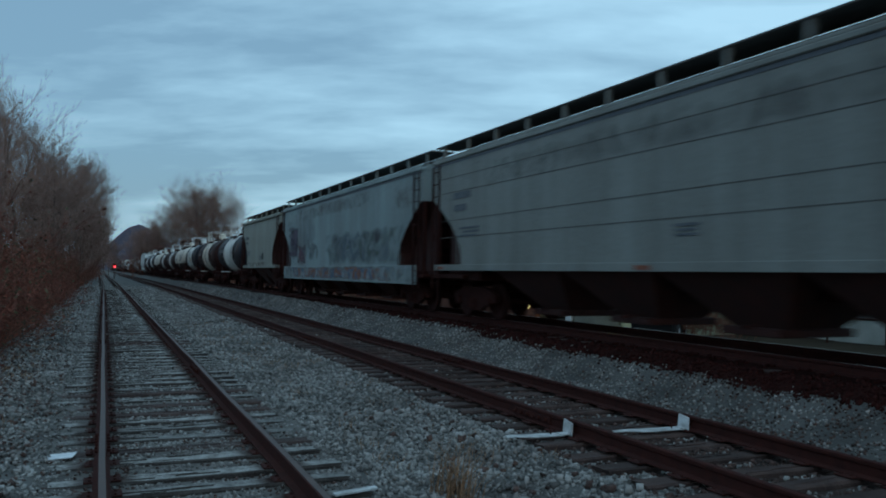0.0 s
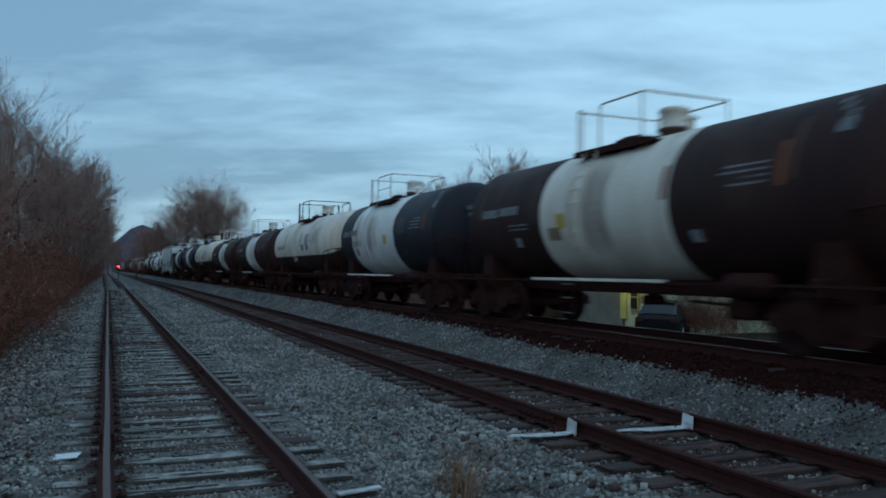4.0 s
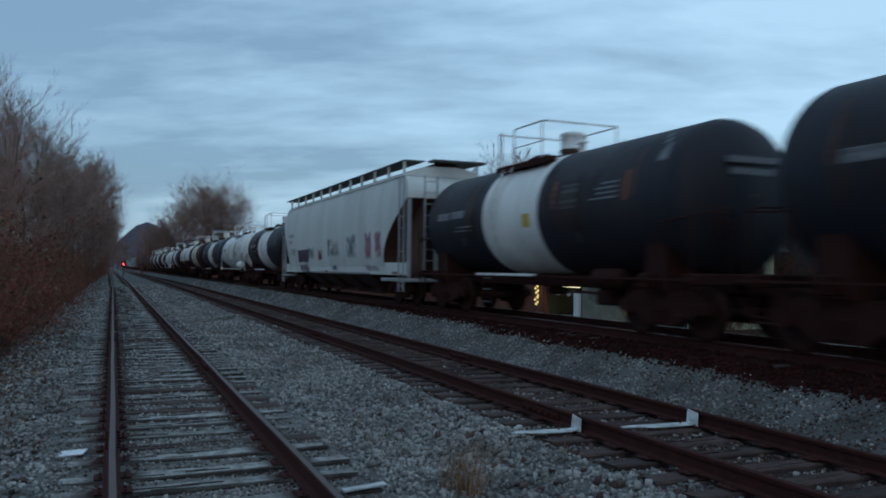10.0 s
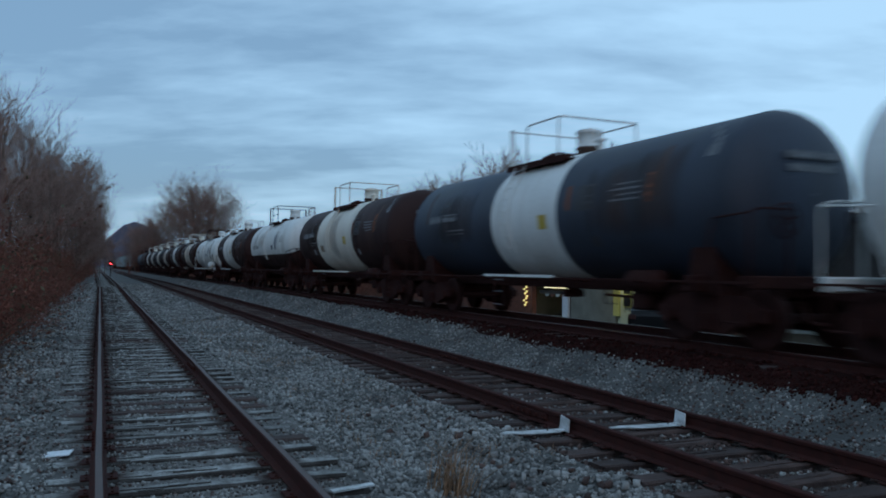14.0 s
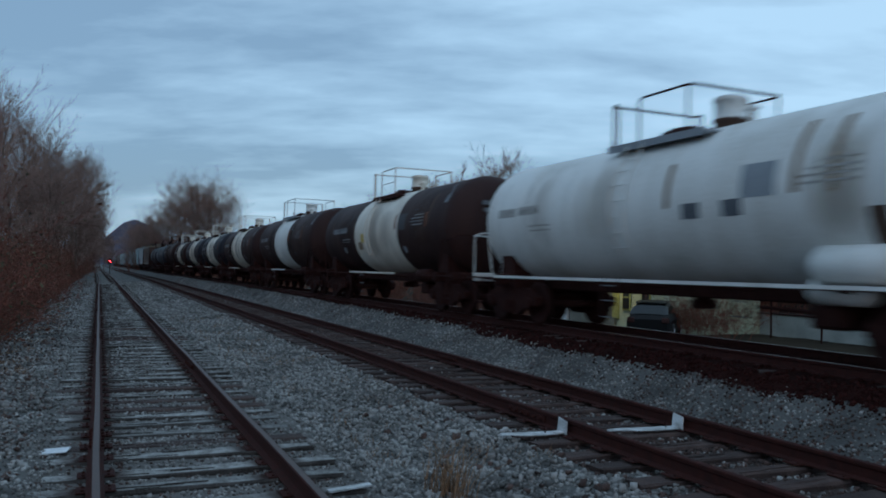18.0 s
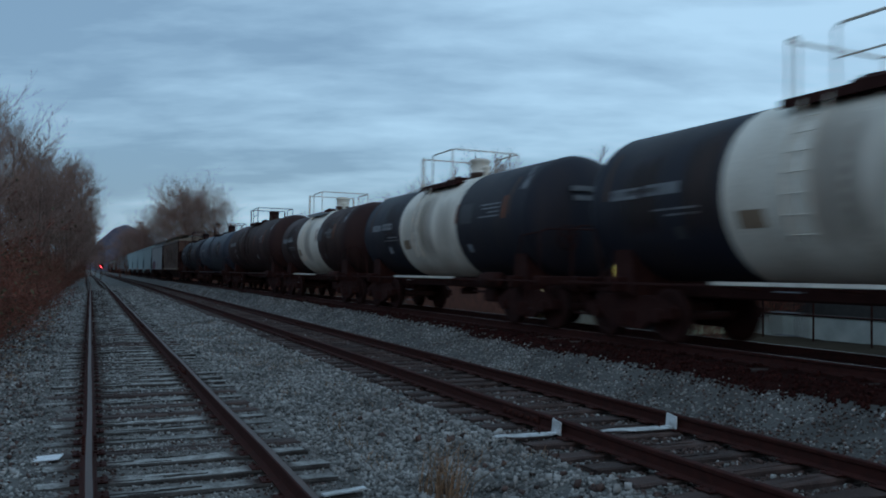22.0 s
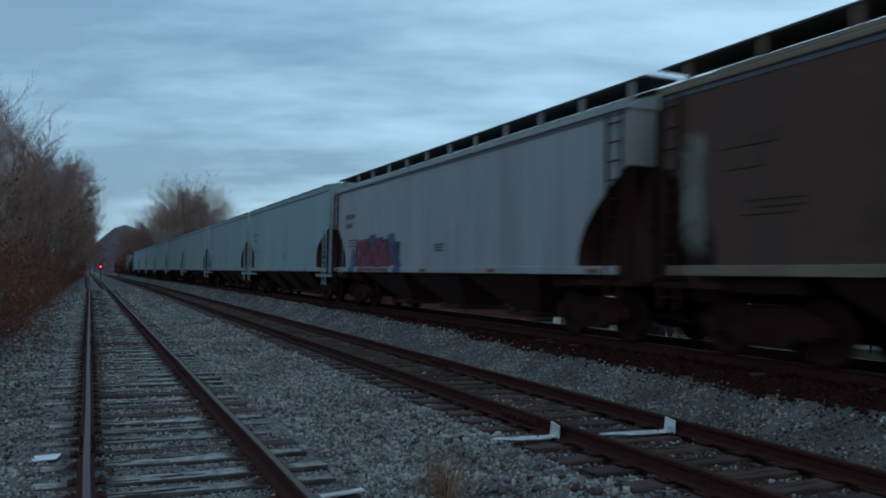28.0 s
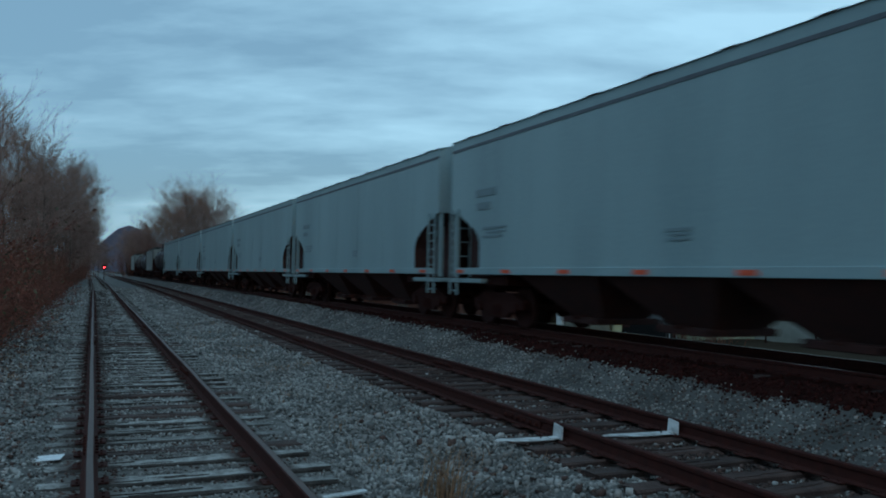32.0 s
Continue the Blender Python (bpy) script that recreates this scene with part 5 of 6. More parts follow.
    spray(e, 2.5, 6.3, 1.22, 1.38, [(0.26, 0.09, 0.13), (0.16, 0.10, 0.13)], 49, "thin red paint on the sill", 0.8, 1.2, 0, 0.058, "sill_paint")
    spray(e, 1.85, 2.35, 1.38, 2.42, [(0.04, 0.10, 0.22), (0.03, 0.06, 0.13)], 42, "blue sprayed graffiti", 1.15, 1.1, 0, 0.008, soft=0.15, most=0.95, lean=(0.65, 0.8))
    spray(e, 1.8, 2.5, 1.22, 1.38, [(0.05, 0.14, 0.26), (0.04, 0.11, 0.22)], 50, "blue paint on the sill", 0.9, 1.2, 0, 0.058, "sill_paint")
    spray(e, 1.95, 2.4, 1.7, 2.15, [(0.03, 0.045, 0.10), (0.02, 0.03, 0.07)], 51, "dark blue sprayed block", 1.2, 1.0, 0, 0.010, soft=0.15, most=0.95)
    spray(e, 6.25, 6.85, 1.38, 2.05, [(0.04, 0.10, 0.22), (0.04, 0.12, 0.24)], 43, "blue sprayed graffiti", 1.15, 1.1, 0, 0.008, soft=0.15, most=0.95, lean=(0.15, -0.2))
    spray(e, 6.25, 7.0, 1.22, 1.38, [(0.05, 0.14, 0.26), (0.04, 0.11, 0.22)], 52, "blue paint on the sill", 0.9, 1.2, 0, 0.058, "sill_paint")
    spray(e, 4.1, 4.9, 2.1, 2.45, [(0.05, 0.13, 0.25), (0.04, 0.08, 0.16)], 53, "blue sprayed arc over the red", 1.0, 1.2, 0, 0.008, soft=0.2, most=0.9)
    for k, s in enumerate((455.0, 472.1, 488.8, 505.5, 522.5)):
        hopper_car(s, (472.1, 488.8, 505.5, 522.5, 539.5)[k], TEALHOP, "clean blue-grey covered hopper car with orange reflectors", seed=50 + k, reflect=7, cut_in=1.65)
    hopper_car(539.5, 556.0, TEALHOP, "clean blue-grey covered hopper car with orange reflectors", seed=56, reflect=6)
    hopper_car(556.0, 574.0, TEALHOP, "clean blue-grey covered hopper car with orange reflectors", seed=57, reflect=7, cut_in=1.65)
    hopper_car(574.0, 592.0, TEALHOP, "clean blue-grey covered hopper car with orange reflectors", seed=58, reflect=7, cut_in=1.65)
    for k in range(7):
        if k % 3 == 1:
            hopper_car(592 + 17 * k, 609 + 17 * k, GREYHOP, "grey covered hopper car far down the train", eave=4.08, roof=4.42, walk_roof=True, seed=60 + k, band_line=False)
        else:
            tank_car(592 + 17 * k, 609 + 17 * k, BLACK if k % 2 else NAVY, "dark tank car far down the train", r=1.5, top=4.1, seed=60 + k)


build_train()

# ---- plants ----


def sticks(name, segs, material, sides=3):
    """Tapered twigs from rows of (start, end, radius, radius) in one mesh."""
    s = np.array([(*a, *b, r, q) for a, b, r, q in segs], float)
    p, q, r0, r1 = s[:, :3], s[:, 3:6], s[:, 6], s[:, 7]
    d = q - p
    d /= np.linalg.norm(d, axis=1)[:, None] + 1e-9
    up = np.where(np.abs(d[:, 2:3]) > 0.9, np.array([[1.0, 0, 0]]), np.array([[0, 0, 1.0]]))
    a = np.cross(d, up)
    a /= np.linalg.norm(a, axis=1)[:, None]
    b = np.cross(d, a)
    n = len(s)
    v = np.zeros((n, 2 * sides, 3))
    for j in range(sides):
        t = 2 * math.pi * j / sides
        off = math.cos(t) * a + math.sin(t) * b
        v[:, j] = p + off * r0[:, None]
        v[:, sides + j] = q + off * r1[:, None]
    quads = np.array([(j, (j + 1) % sides, sides + (j + 1) % sides, sides + j) for j in range(sides)])
    f = (quads[None] + (np.arange(n) * 2 * sides)[:, None, None]).reshape(-1).astype(np.int32)
    me = bpy.data.meshes.new(name)
    me.vertices.add(n * 2 * sides)
    me.vertices.foreach_set("co", v.reshape(-1))
    me.loops.add(len(f))
    me.loops.foreach_set("vertex_index", f)
    me.polygons.add(n * sides)
    me.polygons.foreach_set("loop_start", np.arange(0, len(f), 4, dtype=np.int32))
    me.update(calc_edges=True)
    me.materials.append(material)
    return me


def leaves(name, spots, size, materials, seed):
    """Small bent leaves, each of two faces, in one mesh."""
    rng = random.Random(seed)
    v, f, i = [], [], []
    for p in spots:
        s = size * rng.uniform(0.6, 1.4)
        m = Euler((rng.uniform(0, 6), rng.uniform(0, 6), rng.uniform(0, 6))).to_matrix()
        n = len(v)
        for c in ((0, -s, 0), (0.45 * s, 0, 0.12 * s), (0, s, 0), (-0.45 * s, 0, 0.12 * s)):
            v.append(Vector(p) + m @ Vector(c))
        f += [(n, n + 1, n + 2), (n, n + 2, n + 3)]
        k = rng.randrange(len(materials))
        i += [k, k]
    return mesh_of(name, v, f, materials, i)


def grow(rng, p, d, length, radius, level, limbs, twigs, spread, tips, droop=0.0):
    """One limb and what it bears: limbs above level 2 are wood, the rest twigs."""
    steps = 4 if level > 1 else 2
    for k in range(steps):
        d = (d + Vector((rng.gauss(0, 0.13), rng.gauss(0, 0.13), rng.gauss(0.03 - droop, 0.08)))).normalized()
        q = p + d * (length / steps)
        r1 = radius * (1 - 0.5 * (k + 1) / steps)
        (limbs if level > 2 else twigs).append((tuple(p), tuple(q), max(radius * (1 - 0.5 * k / steps), 0.006), max(r1, 0.004)))
        p = q
        if level > 0 and (k > 0 or level < 4):
            for _ in range(2 if level > 1 else 3):
                if rng.random() < 0.85:
                    axis = Vector((rng.gauss(0, 1), rng.gauss(0, 1), rng.gauss(0, 0.5)))
                    e = (d + spread * axis.normalized() + Vector((0, 0, 0.22))).normalized()
                    grow(rng, q, e, length * rng.uniform(0.45, 0.68), r1 * 0.6, level - 1, limbs, twigs, spread, tips, droop)
    tips.append(tuple(p))


def tree(name, label, height, seed, spread=0.75, leafy=None, levels=4, lean=0.0, clear=0.25, fine=0.0, reach=1.0):
    rng = random.Random(seed)
    limbs, twigs, tips = [], [], []
    base = Vector((0, 0, -0.3))
    d = Vector((lean, 0, 1)).normalized()
    p = base
    n = 9
    for k in range(n):
        d = (d + Vector((rng.gauss(0, 0.05), rng.gauss(0, 0.05), 0.12))).normalized()
        q = p + d * height * 0.82 / n
        r = height * 0.012 * (1 - 0.085 * k)
        limbs.append((tuple(p), tuple(q), r, height * 0.012 * (1 - 0.085 * (k + 1))))
        p = q
        if k / n > clear:
            for _ in range(2 if k < n - 2 else 3):
                t = rng.uniform(0, 6.28)
                e = Vector((math.cos(t) * spread, math.sin(t) * spread, rng.uniform(0.35, 1.0))).normalized()
                grow(rng, q, e, reach * height * rng.uniform(0.16, 0.30) * (1.25 - 0.6 * k / n), r * 0.45, levels - 1, limbs, twigs, spread, tips)
    if fine:
        twigs = [(a, b, max(r, fine), max(q, fine * 0.6)) for a, b, r, q in twigs]
    ob = tagged(new(name), label, "tree")
    hang("trunk", sticks("trunk", limbs, BARK, 6), ob)
    tagged(hang("crown", sticks("crown", twigs, TWIG, 3), ob, None, "bare grey-brown winter twigs"), kind="stuff")
    if leafy:
        spots = [Vector(t) + Vector((rng.gauss(0, 0.2), rng.gauss(0, 0.2), rng.gauss(0, 0.2))) for t in tips if rng.random() < leafy]
        tagged(hang("foliage", leaves("foliage", spots, 0.045, [LEAFDRY, LEAFDRY, LEAFGREEN], seed), ob, None, "sparse brown and olive leaves"), kind="stuff")
    return ob


def shrub(label, height, seed, stems, per, material, leaf_mats, wide=1.0):
    rng = random.Random(seed)
    segs, spots = [], []
    for _ in range(stems):
        t = rng.uniform(0, 6.28)
        p = Vector((rng.gauss(0, 0.45) * wide, rng.gauss(0, 0.45) * wide, -0.15))
        d = Vector((math.cos(t) * 0.45, math.sin(t) * 0.45, 1)).normalized()
        h = height * rng.uniform(0.55, 1.1)
        for k in range(6):
            d = (d + Vector((rng.gauss(0, 0.14), rng.gauss(0, 0.14), -0.05 * k))).normalized()
            q = p + d * h / 6
            segs.append((tuple(p), tuple(q), 0.014 * (1 - 0.14 * k), 0.014 * (1 - 0.14 * (k + 1))))
            for _ in range(per if k else 0):
                e = (d + Vector((rng.gauss(0, 0.8), rng.gauss(0, 0.8), rng.gauss(0.1, 0.4)))).normalized()
                a = q + e * rng.uniform(0.2, 0.5) * height / 2.5
                segs.append((tuple(q), tuple(a), 0.007, 0.003))
                b = a + (e + Vector((rng.gauss(0, 0.6), rng.gauss(0, 0.6), rng.gauss(0, 0.4)))).normalized() * rng.uniform(0.15, 0.35) * height / 2.5
                segs.append((tuple(a), tuple(b), 0.004, 0.002))
                spots += [a, b] if leaf_mats else []
            p = q
    ob = tagged(new("shrub"), label, "shrub", "trackside shrubs")
    tagged(hang("stem_tangle", sticks("stem_tangle", segs, material, 3), ob), kind="stuff")
    if leaf_mats:
        tagged(hang("leaf_litter", leaves("leaf_litter", spots, 0.028 * height / 2, leaf_mats, seed), ob, None, "withered leaves on the stems"), kind="stuff")
    return ob


def build_plants():
    rng = random.Random(77)
    tall = [tree("tree", "tall slender bare tree in the trackside thicket", 13.0, 3 + k, 0.6, None, 4, 0.08 * (k - 1), 0.2) for k in range(3)]
    slim = [tree("tree", "slender upright bare tree in the trackside thicket", 13.0, 13 + k, 0.42, None, 3, 0.05 * (k - 1), 0.12, 0.0, 1.1) for k in range(3)]
    olive = [tree("tree", "bare tree with sparse olive and brown leaves", 8.5, 30 + k, 0.7, 0.35, 4, 0.1, 0.06) for k in range(2)]
    brush = [shrub("dense red-brown winter brush beside the side track", 2.3, 50 + k, 26, 4, BRUSHRED, [LEAFDRY], 1.4) for k in range(3)]
    green = [shrub("tangled olive-brown brush beside the side track", 3.2, 60 + k, 26, 4, BRUSHRED, [LEAFGREEN, LEAFDRY], 1.5) for k in range(2)]
    models = {"tall": tall, "slim": slim, "olive": olive, "brush": brush, "green": green}
    first = {id(o) for g in models.values() for o in g}

    def put(kind, x, y, size, k=None):
        o = models[kind][k if k is not None else rng.randrange(len(models[kind]))]
        m = pose(x, y, ground_z(x, y), rng.uniform(-3, 3), rng.uniform(-3, 3), rng.uniform(0, 360)) @ Matrix.Scale(size, 4)
        if id(o) in first:
            first.discard(id(o))
            o.matrix_basis = m
            return
        c = copy_thing(o, m)
        c.scale = (size, size, size)

    # thicket along the side track
    y = 13.5
    while y < 130:
        step = 1.3 + y * 0.02
        for lane, (x0, x1) in enumerate(((-3.1, -2.5), (-4.4, -3.3), (-6.4, -4.6))):
            kind = "green" if rng.random() < 0.35 + 0.25 * lane else "brush"
            put(kind, rng.uniform(x0, x1) - 0.004 * y, y + rng.uniform(-0.6, 0.6), rng.uniform(0.75, 1.05) * (0.8 + 0.28 * lane) * (0.55 if y < 17 and lane == 0 else 1))
        y += step
    # taller growth behind it: (x, y, size)
    for x, y, s in ((-5.2, 30, 0.50), (-6.0, 36, 0.58), (-5.0, 43, 0.66), (-6.6, 50, 0.8), (-5.3, 58, 0.86), (-7.2, 66, 1.0), (-5.0, 74, 0.9), (-6.4, 82, 1.05), (-5.2, 92, 1.0), (-4.6, 104, 1.0), (-5.6, 116, 1.05), (-4.6, 130, 1.0)):
        put("olive", x, y, s * 1.15)
    for x, y, s in ((-6.4, 46, 0.62), (-8.2, 52, 0.85), (-7.4, 57, 0.92), (-9.6, 60, 1.0), (-6.9, 66, 1.02), (-10.4, 70, 1.15), (-8.0, 75, 1.12), (-6.0, 80, 1.05), (-9.0, 86, 1.25), (-6.2, 92, 1.15), (-7.8, 100, 1.3), (-5.6, 110, 1.05), (-8.6, 118, 1.3), (-6.0, 128, 1.0), (-10.5, 68, 1.0), (-11, 58, 0.8), (-11.2, 82, 1.3)):
        put("slim" if y < 84 else "tall", x, y, s * (1.12 if 55 < y < 105 else 1.02))
    for x, y, s in ((-4.4, 98, 1.1), (-3.6, 106, 1.15), (-4.8, 112, 1.3), (-3.2, 118, 1.1), (-4.0, 126, 1.3), (-2.9, 134, 1.05), (-3.8, 142, 1.2), (-2.6, 150, 0.95), (-3.4, 160, 1.1), (-2.7, 172, 0.9), (-4.2, 86, 1.05), (-3.6, 78, 0.85)):
        put("tall", x + (1.5 if y > 95 else 0.3), y, s)
    for x, y, s in ((-3.4, 92, 1.0), (-3.0, 108, 1.05), (-2.9, 122, 1.1), (-2.6, 138, 1.15), (-2.4, 152, 1.1), (-2.2, 168, 1.1), (-1.5, 185, 1.1), (0.5, 200, 1.0), (-0.5, 215, 1.2), (2.5, 225, 1.0)):
        put("olive", x + 1.5, y, s)
    for k in range(16):
        put("green", rng.uniform(-2.8, -2.3), 100 + 5 * k, rng.uniform(1.0, 1.5))
        put("green", 14 + rng.uniform(0, 3), 120 + 9 * k, rng.uniform(1.2, 2.0))
    # woods further out to the side, over the tracks' far end and behind the train
    for k in range(9):
        put("tall", rng.uniform(-45, -14), rng.uniform(70, 170), rng.uniform(0.8, 1.1))
    fan = [tree("tree", "wide bare tree with a fan of fine twigs", 17.0, 90 + k, 0.8, None, 4, 0.0, 0.12, 0.008, 1.45) for k in range(2)]
    models["fan"] = fan
    first.update(id(o) for o in fan)
    for k, (x, y, s) in enumerate(((20.5, 199, 1.15), (24.5, 197, 1.36), (28.5, 201, 1.36), (22.5, 210, 1.3), (26.5, 206, 1.4), (18, 206, 1.08), (15.4, 210, 0.92), (13.2, 206, 0.8), (31.0, 208, 1.2), (11.4, 202, 0.68), (9.8, 208, 0.62), (16.6, 200, 0.95), (23.8, 214, 1.3), (29.6, 214, 1.2))):
        put("fan", x - 0.12 * (x - 10), y, 0.93 * s, k % 2)
    for x, y, s in ((8.6, 203, 0.75), (9.8, 198, 0.8), (10.9, 206, 0.9), (12.4, 200, 0.92), (14, 204, 0.95), (7.8, 214, 0.7)):
        put("tall", x, y, s)
    for k in range(14):
        put("olive", 9.0 + 1.5 * k + rng.uniform(-0.6, 0.6), rng.uniform(194, 222), rng.uniform(0.45, 0.62))
    for k in range(12):
        put("green", 8.0 + 1.7 * k + rng.uniform(-0.6, 0.6), rng.uniform(190, 196), rng.uniform(1.6, 2.4))
    # two brush rows added to block bright ground and sky behind the cars
    for k in range(34):
        put("green", rng.uniform(16.5, 21), 47 + 2.3 * k, rng.uniform(0.7, 1.0))
    for k in range(26):
        put("green", rng.uniform(39, 43), 6 + 2.6 * k, rng.uniform(1.9, 2.4))
    for az, dist, s in ((19.5, 125, 1.05), (21.3, 118, 1.12), (23.2, 112, 1.2), (24.8, 120, 1.15), (26.6, 108, 1.25), (28.2, 104, 1.42), (30.0, 112, 1.2), (34.6, 100, 1.2), (36.6, 98, 1.3), (38.5, 104, 1.2), (41.5, 96, 1.2), (43.2, 92, 1.35), (45, 100, 1.25), (48, 90, 1.2), (16.5, 140, 1.0), (14, 150, 1.0), (32.3, 115, 1.1)):
        a = radians(az)
        put("tall", dist * math.sin(a), dist * math.cos(a), s)
    for k in range(22):
        put("olive", rng.uniform(42, 75), 10 + 9 * k + rng.uniform(-3, 3), rng.uniform(0.9, 1.2))
    for k in range(6):
        put("green", 22.6 + rng.uniform(-0.6, 0.8), 26.9 - 0.55 * k, rng.uniform(0.5, 0.75))
    for k in range(7):
        put("green", 29.6 + rng.uniform(-0.6, 0.5), 33.5 - 0.9 * k, rng.uniform(1.0, 1.4))
    for k in range(4):
        put("green", 26.5 + rng.uniform(-1.2, 1.2), 29.6 - 0.45 * k, rng.uniform(0.5, 0.75))


def grass(name, label, spots, seed, height):
    rng = random.Random(seed)
    segs = []
    for x, y, n in spots:
        for _ in range(n):
            a, b = x + rng.gauss(0, 0.10), y + rng.gauss(0, 0.10)
            p = Vector((a, b, ground_z(a, b) - 0.02))
            d = Vector((rng.gauss(0.1, 0.2), rng.gauss(0, 0.2), 1)).normalized()
            h = height * rng.uniform(0.4, 1.2)
            for k in range(3):
                q = p + d * h / 3
                segs.append((tuple(p), tuple(q), 0.0055 * (1 - 0.3 * k), 0.0055 * (0.7 - 0.3 * k)))
                p = q
                d = (d + Vector((rng.gauss(0, 0.25), rng.gauss(0, 0.25), -0.12))).normalized()
    tagged(hang(name, sticks(name, segs, GRASS, 3)), label, "grass", kind="stuff")


build_plants()
rg = random.Random(9)
grass("dead_grass_tuft", "reddish dead grass tuft in the ballast", [(2.76, 6.08, 34), (2.80, 6.12, 30), (2.72, 6.06, 22)], 4, 0.5)
grass("dead_weeds", "sparse dead weeds in the ballast", [(rg.uniform(2.5, 4.3), rg.uniform(7, 30), rg.randint(4, 16)) for _ in range(90)] + [(rg.uniform(-2.6, -0.9), rg.uniform(8, 40), rg.randint(6, 22)) for _ in range(160)], 5, 0.13)
grass("field_grass", "rough dead grass beyond the main track", [(rg.uniform(13.2, 19), rg.uniform(9, 34), 26) for _ in range(420)], 6, 0.35)

# ---- far hill ----


def build_hill():
    verts, faces = [], []
    nx, ny = 60, 14
    for j in range(ny):
        for i in range(nx):
            x = -420 + 1100 * i / (nx - 1)
            u = j / (ny - 1)
            crest = 30 + 53 * math.exp(-((x - 64) / 42) ** 2) + 26 * math.exp(-((x - 210) / 150) ** 2) + 7 * noise.noise((x * 0.02, 0, 0)) + 2.5 * noise.noise((x * 0.12, 0, 2))
            z = -5 + crest * math.sin(u * math.pi) ** 0.8 + 3 * noise.noise((x * 0.03, u * 6, 1))
            verts.append((x, 1350 + 420 * u, z))
    for j in range(ny - 1):
        for i in range(nx - 1):
            faces.append((j * nx + i, j * nx + i + 1, (j + 1) * nx + i + 1, (j + 1) * nx + i))
    tagged(hang("far_hill", mesh_of("far_hill", verts, faces, HILLMAT, None, True)), "distant wooded blue-grey hill", "hill", kind="structure")


build_hill()

# ---- signal ----


def build_signal():
    ob = tagged(new("railway_signal"), "railway signal mast with a red lamp lit", "signal")
    ob.matrix_basis = pose(2.42, 150, -0.25)
    hang("mast", Shape().rod((0, 0.12, -0.2), (0, 0.12, 2.9), 0.06, 10).box((-0.3, -0.2, -0.25), (0.3, 0.4, 0.1), bevel=0.03).mesh("mast", DARKSTEEL), ob)
    hang("signal_head", Shape().box((-0.3, -0.02, 1.95), (0.3, 0.1, 2.75), bevel=0.05).mesh("signal_head", DARKSTEEL), ob)
    s = Shape()
    s.lathe_y([(0.0, 0.02), (-0.03, 0.12), (-0.01, 0.15), (0.02, 0.15)], 20, 0, 2.31)
    hang("lens", s.mesh("lens", RED_LAMP, True), ob, None, "glowing red lens")
    s = Shape()
    s.lathe_y([(-0.28, 0.24), (0.0, 0.24), (0.0, 0.22), (-0.28, 0.22)], 20, 0, 2.31)
    hang("hood", s.mesh("hood", DARKSTEEL, True), ob)


build_signal()

# ---- small things by the tracks ----


def rail_bracket(x0, x1, y, rail_x, label):
    """A flat white bar on the ties, with a tab standing against the rail."""
    ob = tagged(new("rail_bracket"), label, "bracket", "brackets on the middle track")
    ob.matrix_basis = pose(0, 0, 0)
    s = Shape()
    n = 7
    v, f = [], []
    for k in range(n + 1):
        x = x0 + (x1 - x0) * k / n
        w = 0.03 + 0.045 * min(1, k / 3)
        z = -0.155 + 0.003 * math.sin(k * 1.3)
        yy = y + 0.10 * (1 - k / n) + 0.01 * math.sin(k * 2.1)
        v += [(x, yy - w, z), (x, yy + w, z), (x, yy + w, z + 0.014), (x, yy - w, z + 0.008)]
    for k in range(n):
        for j in range(4):
            f.append((4 * k + j, 4 * k + (j + 1) % 4, 4 * k + 4 + (j + 1) % 4, 4 * k + 4 + j))
    f += [(0, 1, 2, 3), (4 * n, 4 * n + 3, 4 * n + 2, 4 * n + 1)]
    s.add(v, f)
    hang("flat_bar", s.mesh("flat_bar", DIRTYWHITE), ob)
    t = Shape()
    t.box((rail_x - 0.105, y - 0.095, -0.15), (rail_x - 0.085, y + 0.095, 0.0), bevel=0.006)
    for q in t.v:
        q.x += 0.12 * (q.z + 0.15) * (1 if q.y > y else 0.4)
        q.z += 0.12 * (q.y - y)
    t.box((x1 - 0.03, y - 0.05, -0.152), (rail_x - 0.088, y + 0.05, -0.13), bevel=0.006)
    hang("upright_tab", t.mesh("upright_tab", DIRTYWHITE), ob)
    hang("clip", Shape().rod((x1 - 0.12, y + 0.02, -0.14), (x1 - 0.14, y + 0.02, -0.06), 0.008).mesh("clip", DARKSTEEL), ob)


rail_bracket(4.16, 4.80, 7.66, 4.98, "white metal bracket lying against the near rail")
rail_bracket(5.47, 6.35, 7.50, 6.48, "long white metal bracket lying against the far rail")


def scrap(name, label, m, w, d, h, material=DIRTYWHITE):
    s = Shape()
    s.box((-w / 2, -d / 2, 0), (w / 2, d / 2, h), bevel=0.004)
    for p in s.v:
        p.z += 0.01 * math.sin(9 * p.x)
    ob = hang(name, s.mesh(name, material))
    ob.matrix_basis = m
    tagged(ob, label, "board")


scrap("scrap_board", "white scrap board lying in the ballast", pose(-0.29, 8.40, -0.160, 2, 0, -12), 0.25, 0.19, 0.012, SNOWWHITE)
scrap("scrap_plank", "short whitish plank beside the side track", pose(1.97, 6.27, -0.162, 0, 0, 4), 0.37, 0.07, 0.02)
scrap("scrap_plate", "white scrap strip on the ballast shoulder", pose(8.10, 6.02, 0.13, 0, -20, 12), 0.16, 0.05, 0.012)


